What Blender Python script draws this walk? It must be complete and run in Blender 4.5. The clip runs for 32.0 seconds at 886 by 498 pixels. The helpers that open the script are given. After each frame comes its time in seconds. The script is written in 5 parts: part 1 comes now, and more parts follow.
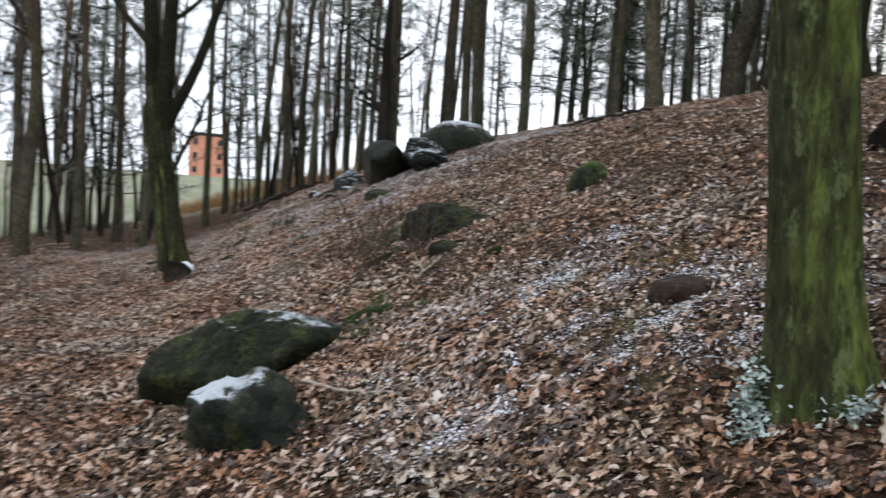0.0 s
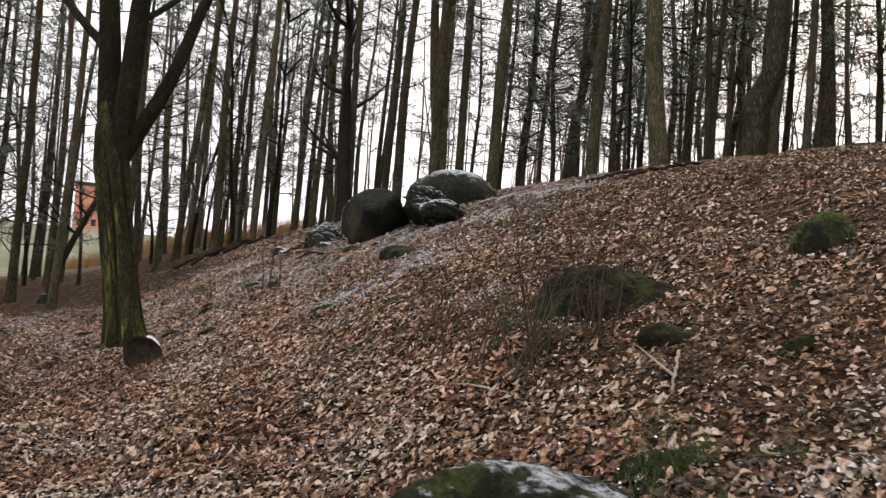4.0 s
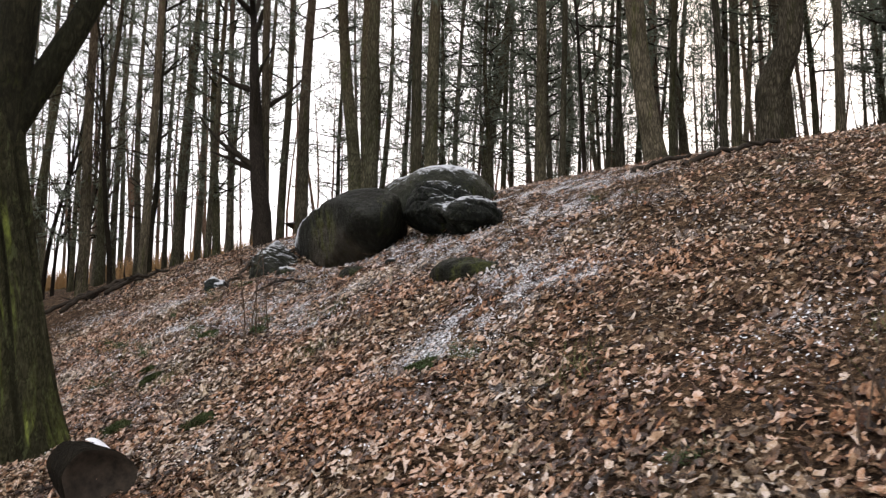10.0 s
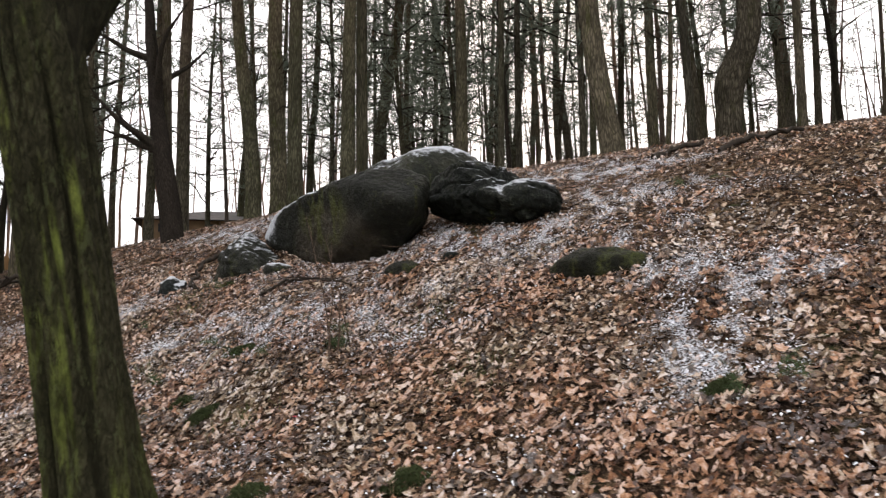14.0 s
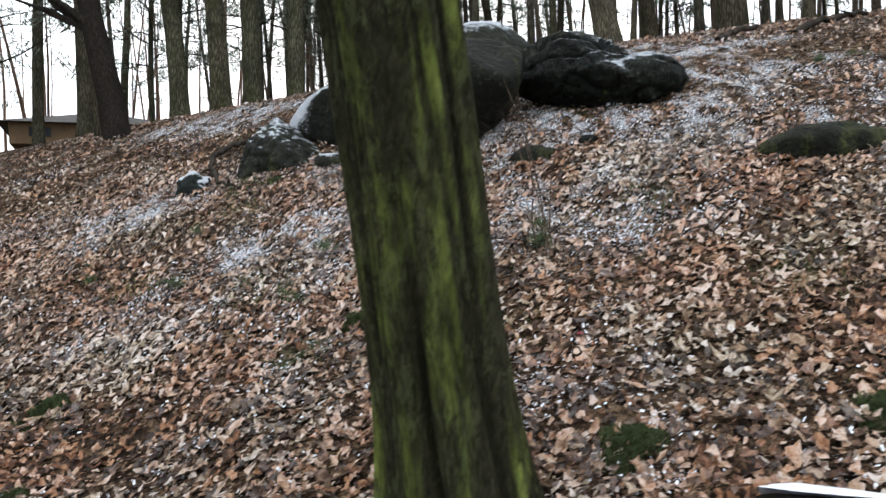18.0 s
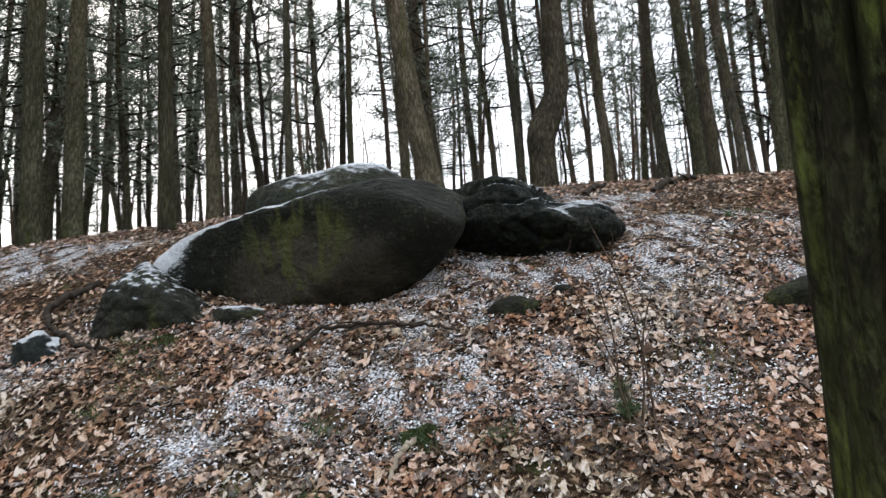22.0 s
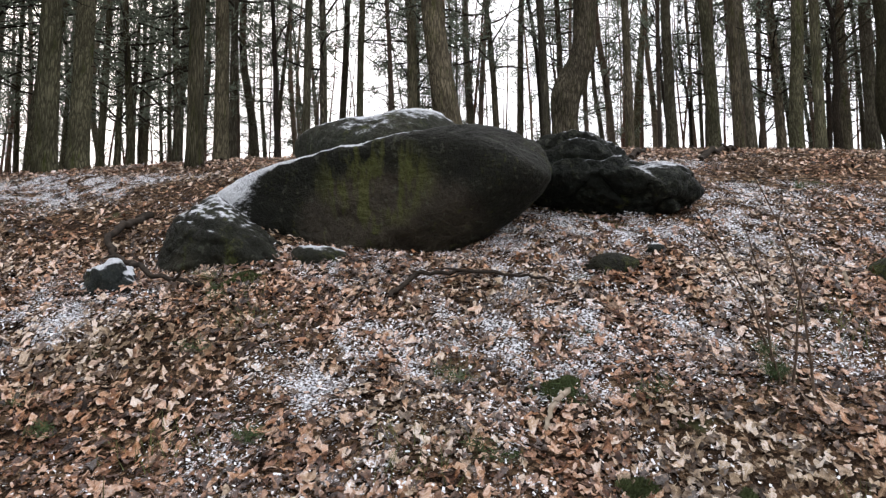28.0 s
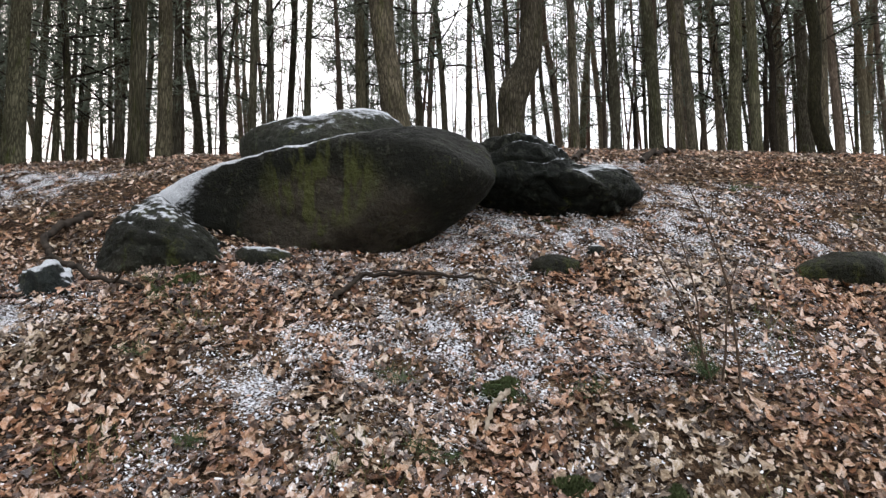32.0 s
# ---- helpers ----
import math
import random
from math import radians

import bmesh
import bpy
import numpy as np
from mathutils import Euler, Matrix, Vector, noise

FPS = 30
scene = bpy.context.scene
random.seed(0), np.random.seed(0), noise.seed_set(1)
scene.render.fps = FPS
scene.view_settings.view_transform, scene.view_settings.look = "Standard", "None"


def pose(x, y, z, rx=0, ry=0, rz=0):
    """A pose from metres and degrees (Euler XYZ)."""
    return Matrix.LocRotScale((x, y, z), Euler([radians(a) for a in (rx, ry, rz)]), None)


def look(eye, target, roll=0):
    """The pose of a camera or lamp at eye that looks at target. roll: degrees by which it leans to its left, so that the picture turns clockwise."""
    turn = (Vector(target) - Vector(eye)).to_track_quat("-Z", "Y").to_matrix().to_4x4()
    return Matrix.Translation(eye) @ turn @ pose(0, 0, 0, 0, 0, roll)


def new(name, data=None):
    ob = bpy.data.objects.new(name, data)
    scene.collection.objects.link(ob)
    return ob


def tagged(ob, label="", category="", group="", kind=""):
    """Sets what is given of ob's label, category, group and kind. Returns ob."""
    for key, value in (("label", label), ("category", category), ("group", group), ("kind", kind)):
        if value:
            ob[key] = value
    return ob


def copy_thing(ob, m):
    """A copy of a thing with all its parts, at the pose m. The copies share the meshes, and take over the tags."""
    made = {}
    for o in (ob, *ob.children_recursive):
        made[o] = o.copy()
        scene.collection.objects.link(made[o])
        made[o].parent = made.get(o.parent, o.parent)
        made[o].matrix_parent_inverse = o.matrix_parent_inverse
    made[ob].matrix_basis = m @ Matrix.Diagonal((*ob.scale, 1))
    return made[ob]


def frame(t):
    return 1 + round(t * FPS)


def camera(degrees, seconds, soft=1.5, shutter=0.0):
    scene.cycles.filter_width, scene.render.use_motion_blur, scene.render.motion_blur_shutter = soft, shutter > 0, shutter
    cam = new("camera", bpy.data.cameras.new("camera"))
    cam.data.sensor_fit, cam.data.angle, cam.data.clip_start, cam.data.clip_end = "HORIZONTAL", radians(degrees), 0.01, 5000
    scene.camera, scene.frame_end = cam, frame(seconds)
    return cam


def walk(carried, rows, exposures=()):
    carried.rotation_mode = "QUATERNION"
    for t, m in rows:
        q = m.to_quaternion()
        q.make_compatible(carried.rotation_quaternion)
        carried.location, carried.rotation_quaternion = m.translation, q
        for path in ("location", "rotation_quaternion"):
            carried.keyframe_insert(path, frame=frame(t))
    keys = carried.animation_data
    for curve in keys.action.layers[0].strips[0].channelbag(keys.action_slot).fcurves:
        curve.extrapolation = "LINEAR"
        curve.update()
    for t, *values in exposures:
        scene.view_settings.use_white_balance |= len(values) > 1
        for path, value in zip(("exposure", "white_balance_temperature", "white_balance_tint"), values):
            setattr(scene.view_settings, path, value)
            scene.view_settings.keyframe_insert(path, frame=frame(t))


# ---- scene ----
cam = camera(60.7, 32.0, soft=1.3, shutter=0.35)
PATH = [
    (0, (1.952, -2.53, 0.153), (1.802, -0.538, 0.062), 3.6),
    (0.5, (1.795, -2.221, 0.177), (1.952, -0.229, 0.102), 3.7),
    (1, (1.493, -1.851, 0.196), (1.746, 0.132, 0.263), 5.1),
    (1.5, (1.184, -1.512, 0.148), (1.445, 0.468, 0.263), 4.0),
    (2, (0.824, -1.156, 0.161), (0.985, 0.832, 0.315), 3.4),
    (2.5, (0.48, -0.86, 0.127), (0.63, 1.13, 0.251), 3.6),
    (3, (0.039, -0.489, 0.077), (0.177, 1.499, 0.238), 2.1),
    (3.5, (-0.286, 0.054, -0.01), (-0.281, 2.048, 0.145), 1.9),
    (4, (-0.574, 0.44, 0.016), (-0.453, 2.434, 0.11), 4.8),
    (4.5, (-0.949, 0.947, -0.01), (-0.713, 2.927, 0.141), 2.6),
    (6.5, (-1.51, 2.374, -0.14), (-1.241, 4.343, 0.082), 1.3),
    (7, (-1.656, 2.843, -0.163), (-1.41, 4.823, -0.032), 1.3),
    (7.5, (-1.763, 3.138, -0.1), (-1.439, 5.106, 0.048), 1.2),
    (8, (-2.006, 3.475, -0.103), (-1.606, 5.428, 0.057), 0.7),
    (8.5, (-2.233, 3.76, -0.105), (-1.749, 5.692, 0.07), -0.0),
    (9, (-2.422, 4.151, -0.12), (-1.958, 6.087, 0.067), 0.1),
    (9.5, (-2.567, 4.463, -0.085), (-2.095, 6.397, 0.109), 1.1),
    (10, (-2.813, 4.848, -0.107), (-2.303, 6.773, 0.086), 1.0),
    (10.5, (-3.045, 5.218, -0.126), (-2.497, 7.133, 0.059), 0.9),
    (11, (-3.241, 5.663, -0.108), (-2.752, 7.592, 0.095), 0.7),
    (11.5, (-3.427, 6.01, -0.07), (-2.795, 7.899, 0.106), 1.4),
    (12, (-3.734, 6.402, -0.107), (-2.967, 8.238, 0.093), -0.3),
    (12.5, (-4.058, 6.639, -0.086), (-3.225, 8.448, 0.097), 0.9),
    (13, (-4.321, 6.935, -0.067), (-3.508, 8.749, 0.152), 0.1),
    (13.5, (-4.585, 7.148, -0.088), (-3.698, 8.93, 0.1), 0.9),
    (14, (-4.9, 7.37, -0.057), (-3.955, 9.122, 0.135), -0.5),
    (14.5, (-5.251, 7.421, 0.044), (-4.411, 9.232, 0.165), -2.2),
    (16.5, (-5.875, 8.831, -0.117), (-4.583, 10.357, -0.082), 0.3),
    (17, (-5.984, 9.227, -0.102), (-4.754, 10.804, -0.045), -1.0),
    (17.5, (-6.073, 9.511, -0.123), (-4.8, 11.053, -0.091), 0.1),
    (18, (-6.315, 9.911, -0.148), (-5.072, 11.477, -0.194), -1.6),
    (18.5, (-6.459, 10.216, -0.178), (-5.208, 11.77, -0.314), -0.9),
    (19, (-6.531, 10.57, -0.175), (-5.243, 12.098, -0.242), -1.9),
    (19.5, (-6.583, 10.829, -0.149), (-5.176, 12.25, -0.148), -1.3),
    (20, (-6.724, 11.094, -0.162), (-5.217, 12.408, -0.172), -0.4),
    (20.5, (-6.922, 11.383, -0.139), (-5.358, 12.629, -0.102), -1.6),
    (21, (-6.96, 11.653, -0.09), (-5.369, 12.861, 0.026), -1.3),
    (21.5, (-6.865, 11.935, 0.012), (-5.238, 13.067, 0.277), -2.9),
    (22, (-6.878, 12.128, 0.064), (-5.177, 13.132, 0.378), -3.8),
    (22.5, (-6.998, 12.434, 0.089), (-5.246, 13.319, 0.474), -4.0),
    (23, (-7.07, 12.666, 0.075), (-5.337, 13.55, 0.537), -2.3),
    (23.5, (-7.017, 12.841, 0.062), (-5.306, 13.724, 0.603), -2.6),
    (24, (-7.059, 12.988, 0.063), (-5.326, 13.844, 0.578), -3.1),
    (24.5, (-7.186, 13.135, 0.064), (-5.412, 13.964, 0.469), -3.7),
    (25, (-7.328, 13.231, 0.074), (-5.553, 14.085, 0.422), -2.6),
    (25.5, (-7.364, 13.237, 0.063), (-5.64, 14.197, 0.391), -0.6),
    (27.5, (-7.235, 13.148, 0.025), (-5.479, 14.076, 0.263), 0.2),
    (28, (-7.225, 13.13, 0.03), (-5.47, 14.065, 0.238), -0.5),
    (28.5, (-7.21, 13.117, 0.026), (-5.453, 14.05, 0.231), -0.6),
    (29, (-7.201, 13.115, 0.024), (-5.437, 14.036, 0.224), -0.7),
    (29.5, (-7.205, 13.109, 0.024), (-5.438, 14.023, 0.234), -0.9),
    (30, (-7.211, 13.11, 0.023), (-5.43, 13.994, 0.24), -0.6),
    (30.5, (-7.204, 13.096, 0.031), (-5.42, 13.985, 0.203), -0.8),
    (31, (-7.211, 13.086, 0.032), (-5.413, 13.935, 0.249), -0.7),
    (31.5, (-7.237, 13.079, 0.047), (-5.408, 13.872, 0.209), -0.6),
    (32, (-7.263, 13.069, 0.062), (-5.448, 13.885, 0.26), -0.8),
]
LIGHT = ((0, 0.20, 6100, 8), (1, 0.23, 6200, 9), (2, 0.1, 6800, 13), (4, 0.02, 7000, 14), (7, 0.27, 6950, 15), (12, 0.34, 6850, 14), (14, 0.38, 6850, 14), (17, 0.48, 6400, 8), (19, 0.62, 6000, 6), (21, 0.52, 6100, 6), (24, 0.40, 6600, 12), (26, 0.48, 6650, 13), (28, 0.54, 6600, 13), (32, 0.54, 6550, 11))
walk(cam, [(t, look(eye, target, roll)) for t, eye, target, roll in PATH], LIGHT)

# ---- world, sun and exposure ----
world = bpy.data.worlds.new("world")
scene.world = world
world.use_nodes = True
wn, wl = world.node_tree.nodes, world.node_tree.links
sky = wn.new("ShaderNodeTexSky")
sky.sky_type, sky.sun_disc = "NISHITA", False
sky.sun_elevation, sky.sun_rotation = radians(28), radians(35)
sky.dust_density, sky.air_density, sky.ozone_density = 6.0, 1.5, 1.0
clouds = wn.new("ShaderNodeMix")
clouds.data_type, clouds.inputs["Factor"].default_value = "RGBA", 0.9
clouds.inputs["B"].default_value = (13.5, 13.8, 14.6, 1.0)     # even cloud cover
wl.new(sky.outputs["Color"], clouds.inputs["A"])
wl.new(clouds.outputs["Result"], wn["Background"].inputs["Color"])
wn["Background"].inputs["Strength"].default_value = 0.12
sun_data = bpy.data.lights.new("sun", "SUN")
sun_data.energy, sun_data.angle, sun_data.color = 1.3, radians(18), (1.0, 0.95, 0.88)
sun = new("sun", sun_data)
sun.matrix_world = look((0, 0, 60), (-0.57 * 60, -0.82 * 60, 28))
scene.view_settings.exposure = 0.0


# ---- shape of the land ----
def softplus(a):
    return np.logaddexp(0.0, a)


def wobble(x, y, wave, seed):
    """Smooth noise of about unit size with the given wavelength."""
    rng = np.random.default_rng(seed)
    out = 0.0
    for k in range(7):
        a, ph, f = rng.uniform(0, 6.283), rng.uniform(0, 6.283), rng.uniform(0.6, 1.5)
        out = out + np.sin((x * math.cos(a) + y * math.sin(a)) * f * 6.283 / wave + ph)
    return out / 2.6


def land(x, y):
    """Height of the hillside: a flat foot, a slope, a rounded top that falls away to the far side."""
    x, y = np.asarray(x, float), np.asarray(y, float)
    u, v = 0.907 * x + 0.42 * y, -0.42 * x + 0.907 * y
    vc = np.clip(v, -25, 45)
    foot = -1.682 + 0.0032 * vc
    hill = foot + 0.523 * 0.8 * softplus((u - 0.977 + 0.0429 * vc - 0.00159 * vc * vc) / 0.8)
    uc = 30 - 4 * softplus((30 - u) / 4)
    top = -0.186 + 0.2379 * uc + 0.0402 * vc - 0.091 * 2.5 * softplus((vc - 15.701) / 2.5)
    z = top - 0.5 * softplus((top - hill) / 0.5)
    r = np.clip((np.hypot(x, y - 12) - 48) / 60, 0, 1)
    r = r * r * (3 - 2 * r)
    bank = np.clip((np.hypot(x, y - 12) - 75) / 50, 0, 1)
    return z * (1 - r) + (-2.6 + 7.0 * bank * bank * (3 - 2 * bank)) * r


# hollows in the ground under the boulders: x, y, bearing, half length, half width, depth
HOLLOWS = ((-1.22, 16.72, 104, 0.85, 0.38, 0.33), (-2.72, 18.35, 100, 0.45, 0.3, 0.15), (-0.5, 3.30, 19, 0.85, 0.42, 0.24), (-1.5, 17.3, 104, 0.4, 0.3, 0.12), (3.25, 0.82, 0, 0.55, 0.5, 0.13))


def ground_z(x, y):
    x, y = np.asarray(x, float), np.asarray(y, float)
    sunk = 0.0
    for hx, hy, az, lo, wi, deep in HOLLOWS:
        ca, sa = math.cos(radians(az)), math.sin(radians(az))
        sunk = sunk + deep * np.exp(-(((x - hx) * ca + (y - hy) * sa) / lo) ** 2 - (((y - hy) * ca - (x - hx) * sa) / wi) ** 2)
    near = np.exp(-((np.hypot(np.asarray(x, float) - 1, np.asarray(y, float) - 11)) / 22) ** 4)
    return land(x, y) - sunk + near * (0.022 * wobble(x, y, 1.9, 3) + 0.012 * wobble(x, y, 0.7, 4))


def gz(x, y):
    return float(ground_z(x, y))


# thin snow that lies in patches: x, y, radius, amount
DRIFTS_START = [(2.4, 2.6, 1.6, 0.2), (2.3, 3, 0.8, 0.4), (1.6, 1.8, 0.6, 0.35), (3, 4.3, 0.9, 0.35), (2.6, 1.6, 0.7, 0.35), (4.5, 2.2, 1.5, 0.32)]
DRIFTS_SLOPE = [(-4, 13.6, 2.4, 0.14), (-1.42, 10.62, 0.36, 1.0), (-1.05, 10.75, 0.34, 1.0), (-0.72, 11.1, 0.4, 0.9), (-0.12, 10.95, 0.38, 1.0), (-1.15, 10.25, 0.25, 0.4), (-0.45, 11.45, 0.3, 0.4), (-4.4, 13.6, 0.5, 0.15), (-0.45, 11.88, 0.33, 0.8), (-0.05, 11.2, 0.33, 0.7), (-1.05, 11.08, 0.35, 0.5), (-1.4, 10.73, 0.33, 0.7), (-4.85, 13.5, 0.45, 0.2), (-3, 12.3, 0.7, 0.25), (-0.4, 13.9, 0.6, 0.3), (0.9, 12.7, 1.3, 0.26), (0.2, 12.9, 0.9, 0.22)]
DRIFTS_BOULDERS = [(-2.5, 15, 2, 0.22), (0.4, 14.3, 1.8, 0.3), (-0.8, 15.6, 1.4, 0.3), (-1.6, 15.3, 0.55, 0.5), (-0.7, 14.7, 0.5, 0.5), (-2.95, 15.5, 0.4, 0.4), (2, 15.4, 1, 0.6), (1.6, 14.2, 0.7, 0.4), (-3.2, 15.75, 0.42, 0.3), (-3.05, 15.9, 0.3, 0.3), (-3.4, 14, 0.5, 0.3), (-2.6, 14.9, 0.4, 0.35), (-2, 14.2, 0.5, 0.35)]
DRIFTS_FOOT = [(-2.2, 16.4, 0.55, 0.45), (-3.5, 16.1, 0.5, 0.45), (-4, 18.5, 0.8, 0.55), (3.4, 16.4, 1.4, 0.7), (-2.2, 17.1, 0.4, 0.5), (-4.2, 18, 0.38, 0.7), (-3.65, 17.75, 0.35, 0.7), (-3.75, 16.1, 0.35, 0.6), (2.2, 17.8, 1.3, 0.7), (-8, 17, 3, 0.3)]
DRIFTS_CREST = [(-1.2, 22, 1.3, 1), (-0.6, 23.2, 1.2, 0.9), (-1.3, 21.5, 0.7, 0.6), (-0.75, 21.2, 0.7, 0.6)]
DRIFTS = DRIFTS_START + DRIFTS_SLOPE + DRIFTS_BOULDERS + DRIFTS_FOOT + DRIFTS_CREST


def frost_at(x, y):
    f = 0.17 + 0.05 / (1 + np.exp(-(y - 12.5))) + 0.11 * wobble(x, y, 2.6, 11) + 0.08 * wobble(x, y, 0.8, 12)
    lie = 0.0
    for px, py, r, a in DRIFTS:
        lie = lie + a * np.exp(-((x - px) ** 2 + (y - py) ** 2) / (r * r))
    f = f + 0.9 * lie * np.clip(0.42 + 0.42 * wobble(x, y, 0.42, 13) + 0.2 * wobble(x, y, 0.17, 14), 0.0, 0.95)
    return np.clip(f, 0, 0.72)


# ---- building helpers ----
def mesh_np(name, verts, tris=None, quads=None, material=None, attrs=None, smooth=True):
    me = bpy.data.meshes.new(name)
    verts = np.asarray(verts, np.float32)
    me.vertices.add(len(verts))
    me.vertices.foreach_set("co", verts.ravel())
    groups = [np.asarray(f, np.int32) for f in (tris, quads) if f is not None and len(f)]
    loops = np.concatenate([g.ravel() for g in groups])
    sizes = np.concatenate([np.full(len(g), g.shape[1], np.int32) for g in groups])
    me.loops.add(len(loops))
    me.loops.foreach_set("vertex_index", loops)
    me.polygons.add(len(sizes))
    me.polygons.foreach_set("loop_start", np.concatenate([[0], np.cumsum(sizes)[:-1]]).astype(np.int32))
    me.polygons.foreach_set("loop_total", sizes)
    me.polygons.foreach_set("use_smooth", np.full(len(sizes), smooth))
    for key, values in (attrs or {}).items():
        me.attributes.new(key, "FLOAT", "POINT").data.foreach_set("value", np.asarray(values, np.float32))
    me.update()
    me.validate()
    if material:
        me.materials.append(material)
    return me


def part(name, me, parent, label=""):
    ob = new(name, me)
    ob.parent = parent
    if label:
        tagged(ob, label)
    return ob


class Tubes:
    """Gathers tapered round rods into one mesh."""

    def __init__(self):
        self.v, self.q, self.t, self.n, self.marks = [], [], [], 0, None

    def add(self, path, radii, sides=6, ribs=0.0, seed=0):
        path, radii = np.asarray(path, float), np.asarray(radii, float)
        tan = np.gradient(path, axis=0)
        tan /= np.linalg.norm(tan, axis=1)[:, None] + 1e-9
        ref = np.array([1.0, 0.0, 0.0]) if abs(tan[0, 0]) < 0.8 else np.array([0.0, 1.0, 0.0])
        a = np.cross(tan, ref)
        a /= np.linalg.norm(a, axis=1)[:, None] + 1e-9
        b = np.cross(tan, a)
        th = np.arange(sides) * 2 * math.pi / sides
        rad = radii[:, None] * np.ones(sides)
        if ribs:
            rng = np.random.default_rng(seed)
            s = np.arange(len(path))[:, None] * 0.22
            for k in (3, 5, 8, 13):
                rad = rad * (1 + ribs / k ** 0.45 * np.sin(k * th + rng.uniform(0, 6) + 0.7 * np.sin(s * rng.uniform(0.3, 0.9) + k)))
        ring = path[:, None] + rad[..., None] * (np.cos(th)[None, :, None] * a[:, None] + np.sin(th)[None, :, None] * b[:, None])
        k = len(path)
        i = (np.arange(k - 1)[:, None] * sides + np.arange(sides)) + self.n
        j = (np.arange(k - 1)[:, None] * sides + (np.arange(sides) + 1) % sides) + self.n
        self.q.append(np.stack([i, j, j + sides, i + sides], -1).reshape(-1, 4))
        self.v.append(ring.reshape(-1, 3))
        self.v.append(path[[0, -1]])
        c0, c1, last = self.n + k * sides, self.n + k * sides + 1, self.n + (k - 1) * sides
        o = np.arange(sides)
        self.t.append(np.stack([np.full(sides, c0), o + self.n, (o + 1) % sides + self.n], -1))
        self.t.append(np.stack([np.full(sides, c1), (o + 1) % sides + last, o + last], -1))
        self.n += k * sides + 2

    def mesh(self, name, material):
        return mesh_np(name, np.concatenate(self.v), np.concatenate(self.t), np.concatenate(self.q), material, self.marks)


def sway(start, way, length, steps, rng, bend=0.12, up=0.0):
    """A crooked line of points."""
    p, d, out = np.array(start, float), np.array(way, float), []
    d /= np.linalg.norm(d)
    for _ in range(steps + 1):
        out.append(p.copy())
        d = d + rng.normal(0, bend, 3) + (0, 0, up)
        d /= np.linalg.norm(d)
        p = p + d * length / steps
    return np.array(out)


# ---- materials ----
class Nodes:
    def __init__(self, name):
        self.mat = bpy.data.materials.new(name)
        self.mat.use_nodes = True
        self.n, self.l = self.mat.node_tree.nodes, self.mat.node_tree.links
        self.out = self.n["Principled BSDF"]

    def node(self, kind, **values):
        node = self.n.new(kind)
        for k, v in values.items():
            node.inputs[k.replace("_", " ")].default_value = v
        return node

    def coords(self, scale=(1, 1, 1), kind="Object"):
        t, m = self.n.new("ShaderNodeTexCoord"), self.node("ShaderNodeMapping", Scale=scale)
        self.l.new(t.outputs[kind], m.inputs["Vector"])
        return m.outputs[0]

    def noise(self, vec, scale, detail=4.0, rough=0.6):
        t = self.node("ShaderNodeTexNoise", Scale=scale, Detail=detail, Roughness=rough)
        self.l.new(vec, t.inputs["Vector"])
        return t.outputs["Fac"]

    def ramp(self, fac, stops):
        r = self.n.new("ShaderNodeValToRGB")
        el = r.color_ramp.elements
        while len(el) < len(stops):
            el.new(0.5)
        for e, (p, c) in zip(el, stops):
            e.position, e.color = p, (*c, 1) if len(c) == 3 else c
        self.l.new(fac, r.inputs[0])
        return r.outputs[0]

    def mix(self, fac, a, b, blend="MIX"):
        m = self.n.new("ShaderNodeMix")
        m.data_type, m.blend_type = "RGBA", blend
        for socket, v in (("Factor", fac), ("A", a), ("B", b)):
            if isinstance(v, (int, float)):
                m.inputs[socket].default_value = v
            elif isinstance(v, tuple):
                m.inputs[socket].default_value = (*v, 1)
            else:
                self.l.new(v, m.inputs[socket])
        return m.outputs["Result"]

    def math(self, op, a, b=0.0, clamp=False):
        m = self.n.new("ShaderNodeMath")
        m.operation, m.use_clamp = op, clamp
        for i, v in enumerate((a, b)):
            if isinstance(v, (int, float)):
                m.inputs[i].default_value = v
            else:
                self.l.new(v, m.inputs[i])
        return m.outputs[0]

    def step(self, v, lo, hi):
        m = self.n.new("ShaderNodeMapRange")
        m.interpolation_type = "SMOOTHSTEP"
        m.inputs["From Min"].default_value, m.inputs["From Max"].default_value = lo, hi
        self.l.new(v, m.inputs["Value"])
        return m.outputs[0]

    def attr(self, name):
        a = self.n.new("ShaderNodeAttribute")
        a.attribute_name = name
        return a.outputs["Fac"]

    def random(self):
        return self.n.new("ShaderNodeObjectInfo").outputs["Random"]

    def done(self, color, rough=0.9, bump=None, strength=0.5, distance=0.02, spec=0.25):
        for socket, v in (("Base Color", color), ("Roughness", rough), ("Specular IOR Level", spec)):
            if isinstance(v, tuple):
                self.out.inputs[socket].default_value = (*v, 1)
            elif isinstance(v, (int, float)):
                self.out.inputs[socket].default_value = v
            else:
                self.l.new(v, self.out.inputs[socket])
        if bump is not None:
            b = self.node("ShaderNodeBump", Strength=strength, Distance=distance)
            self.l.new(bump, b.inputs["Height"])
            self.l.new(b.outputs[0], self.out.inputs["Normal"])
        return self.mat


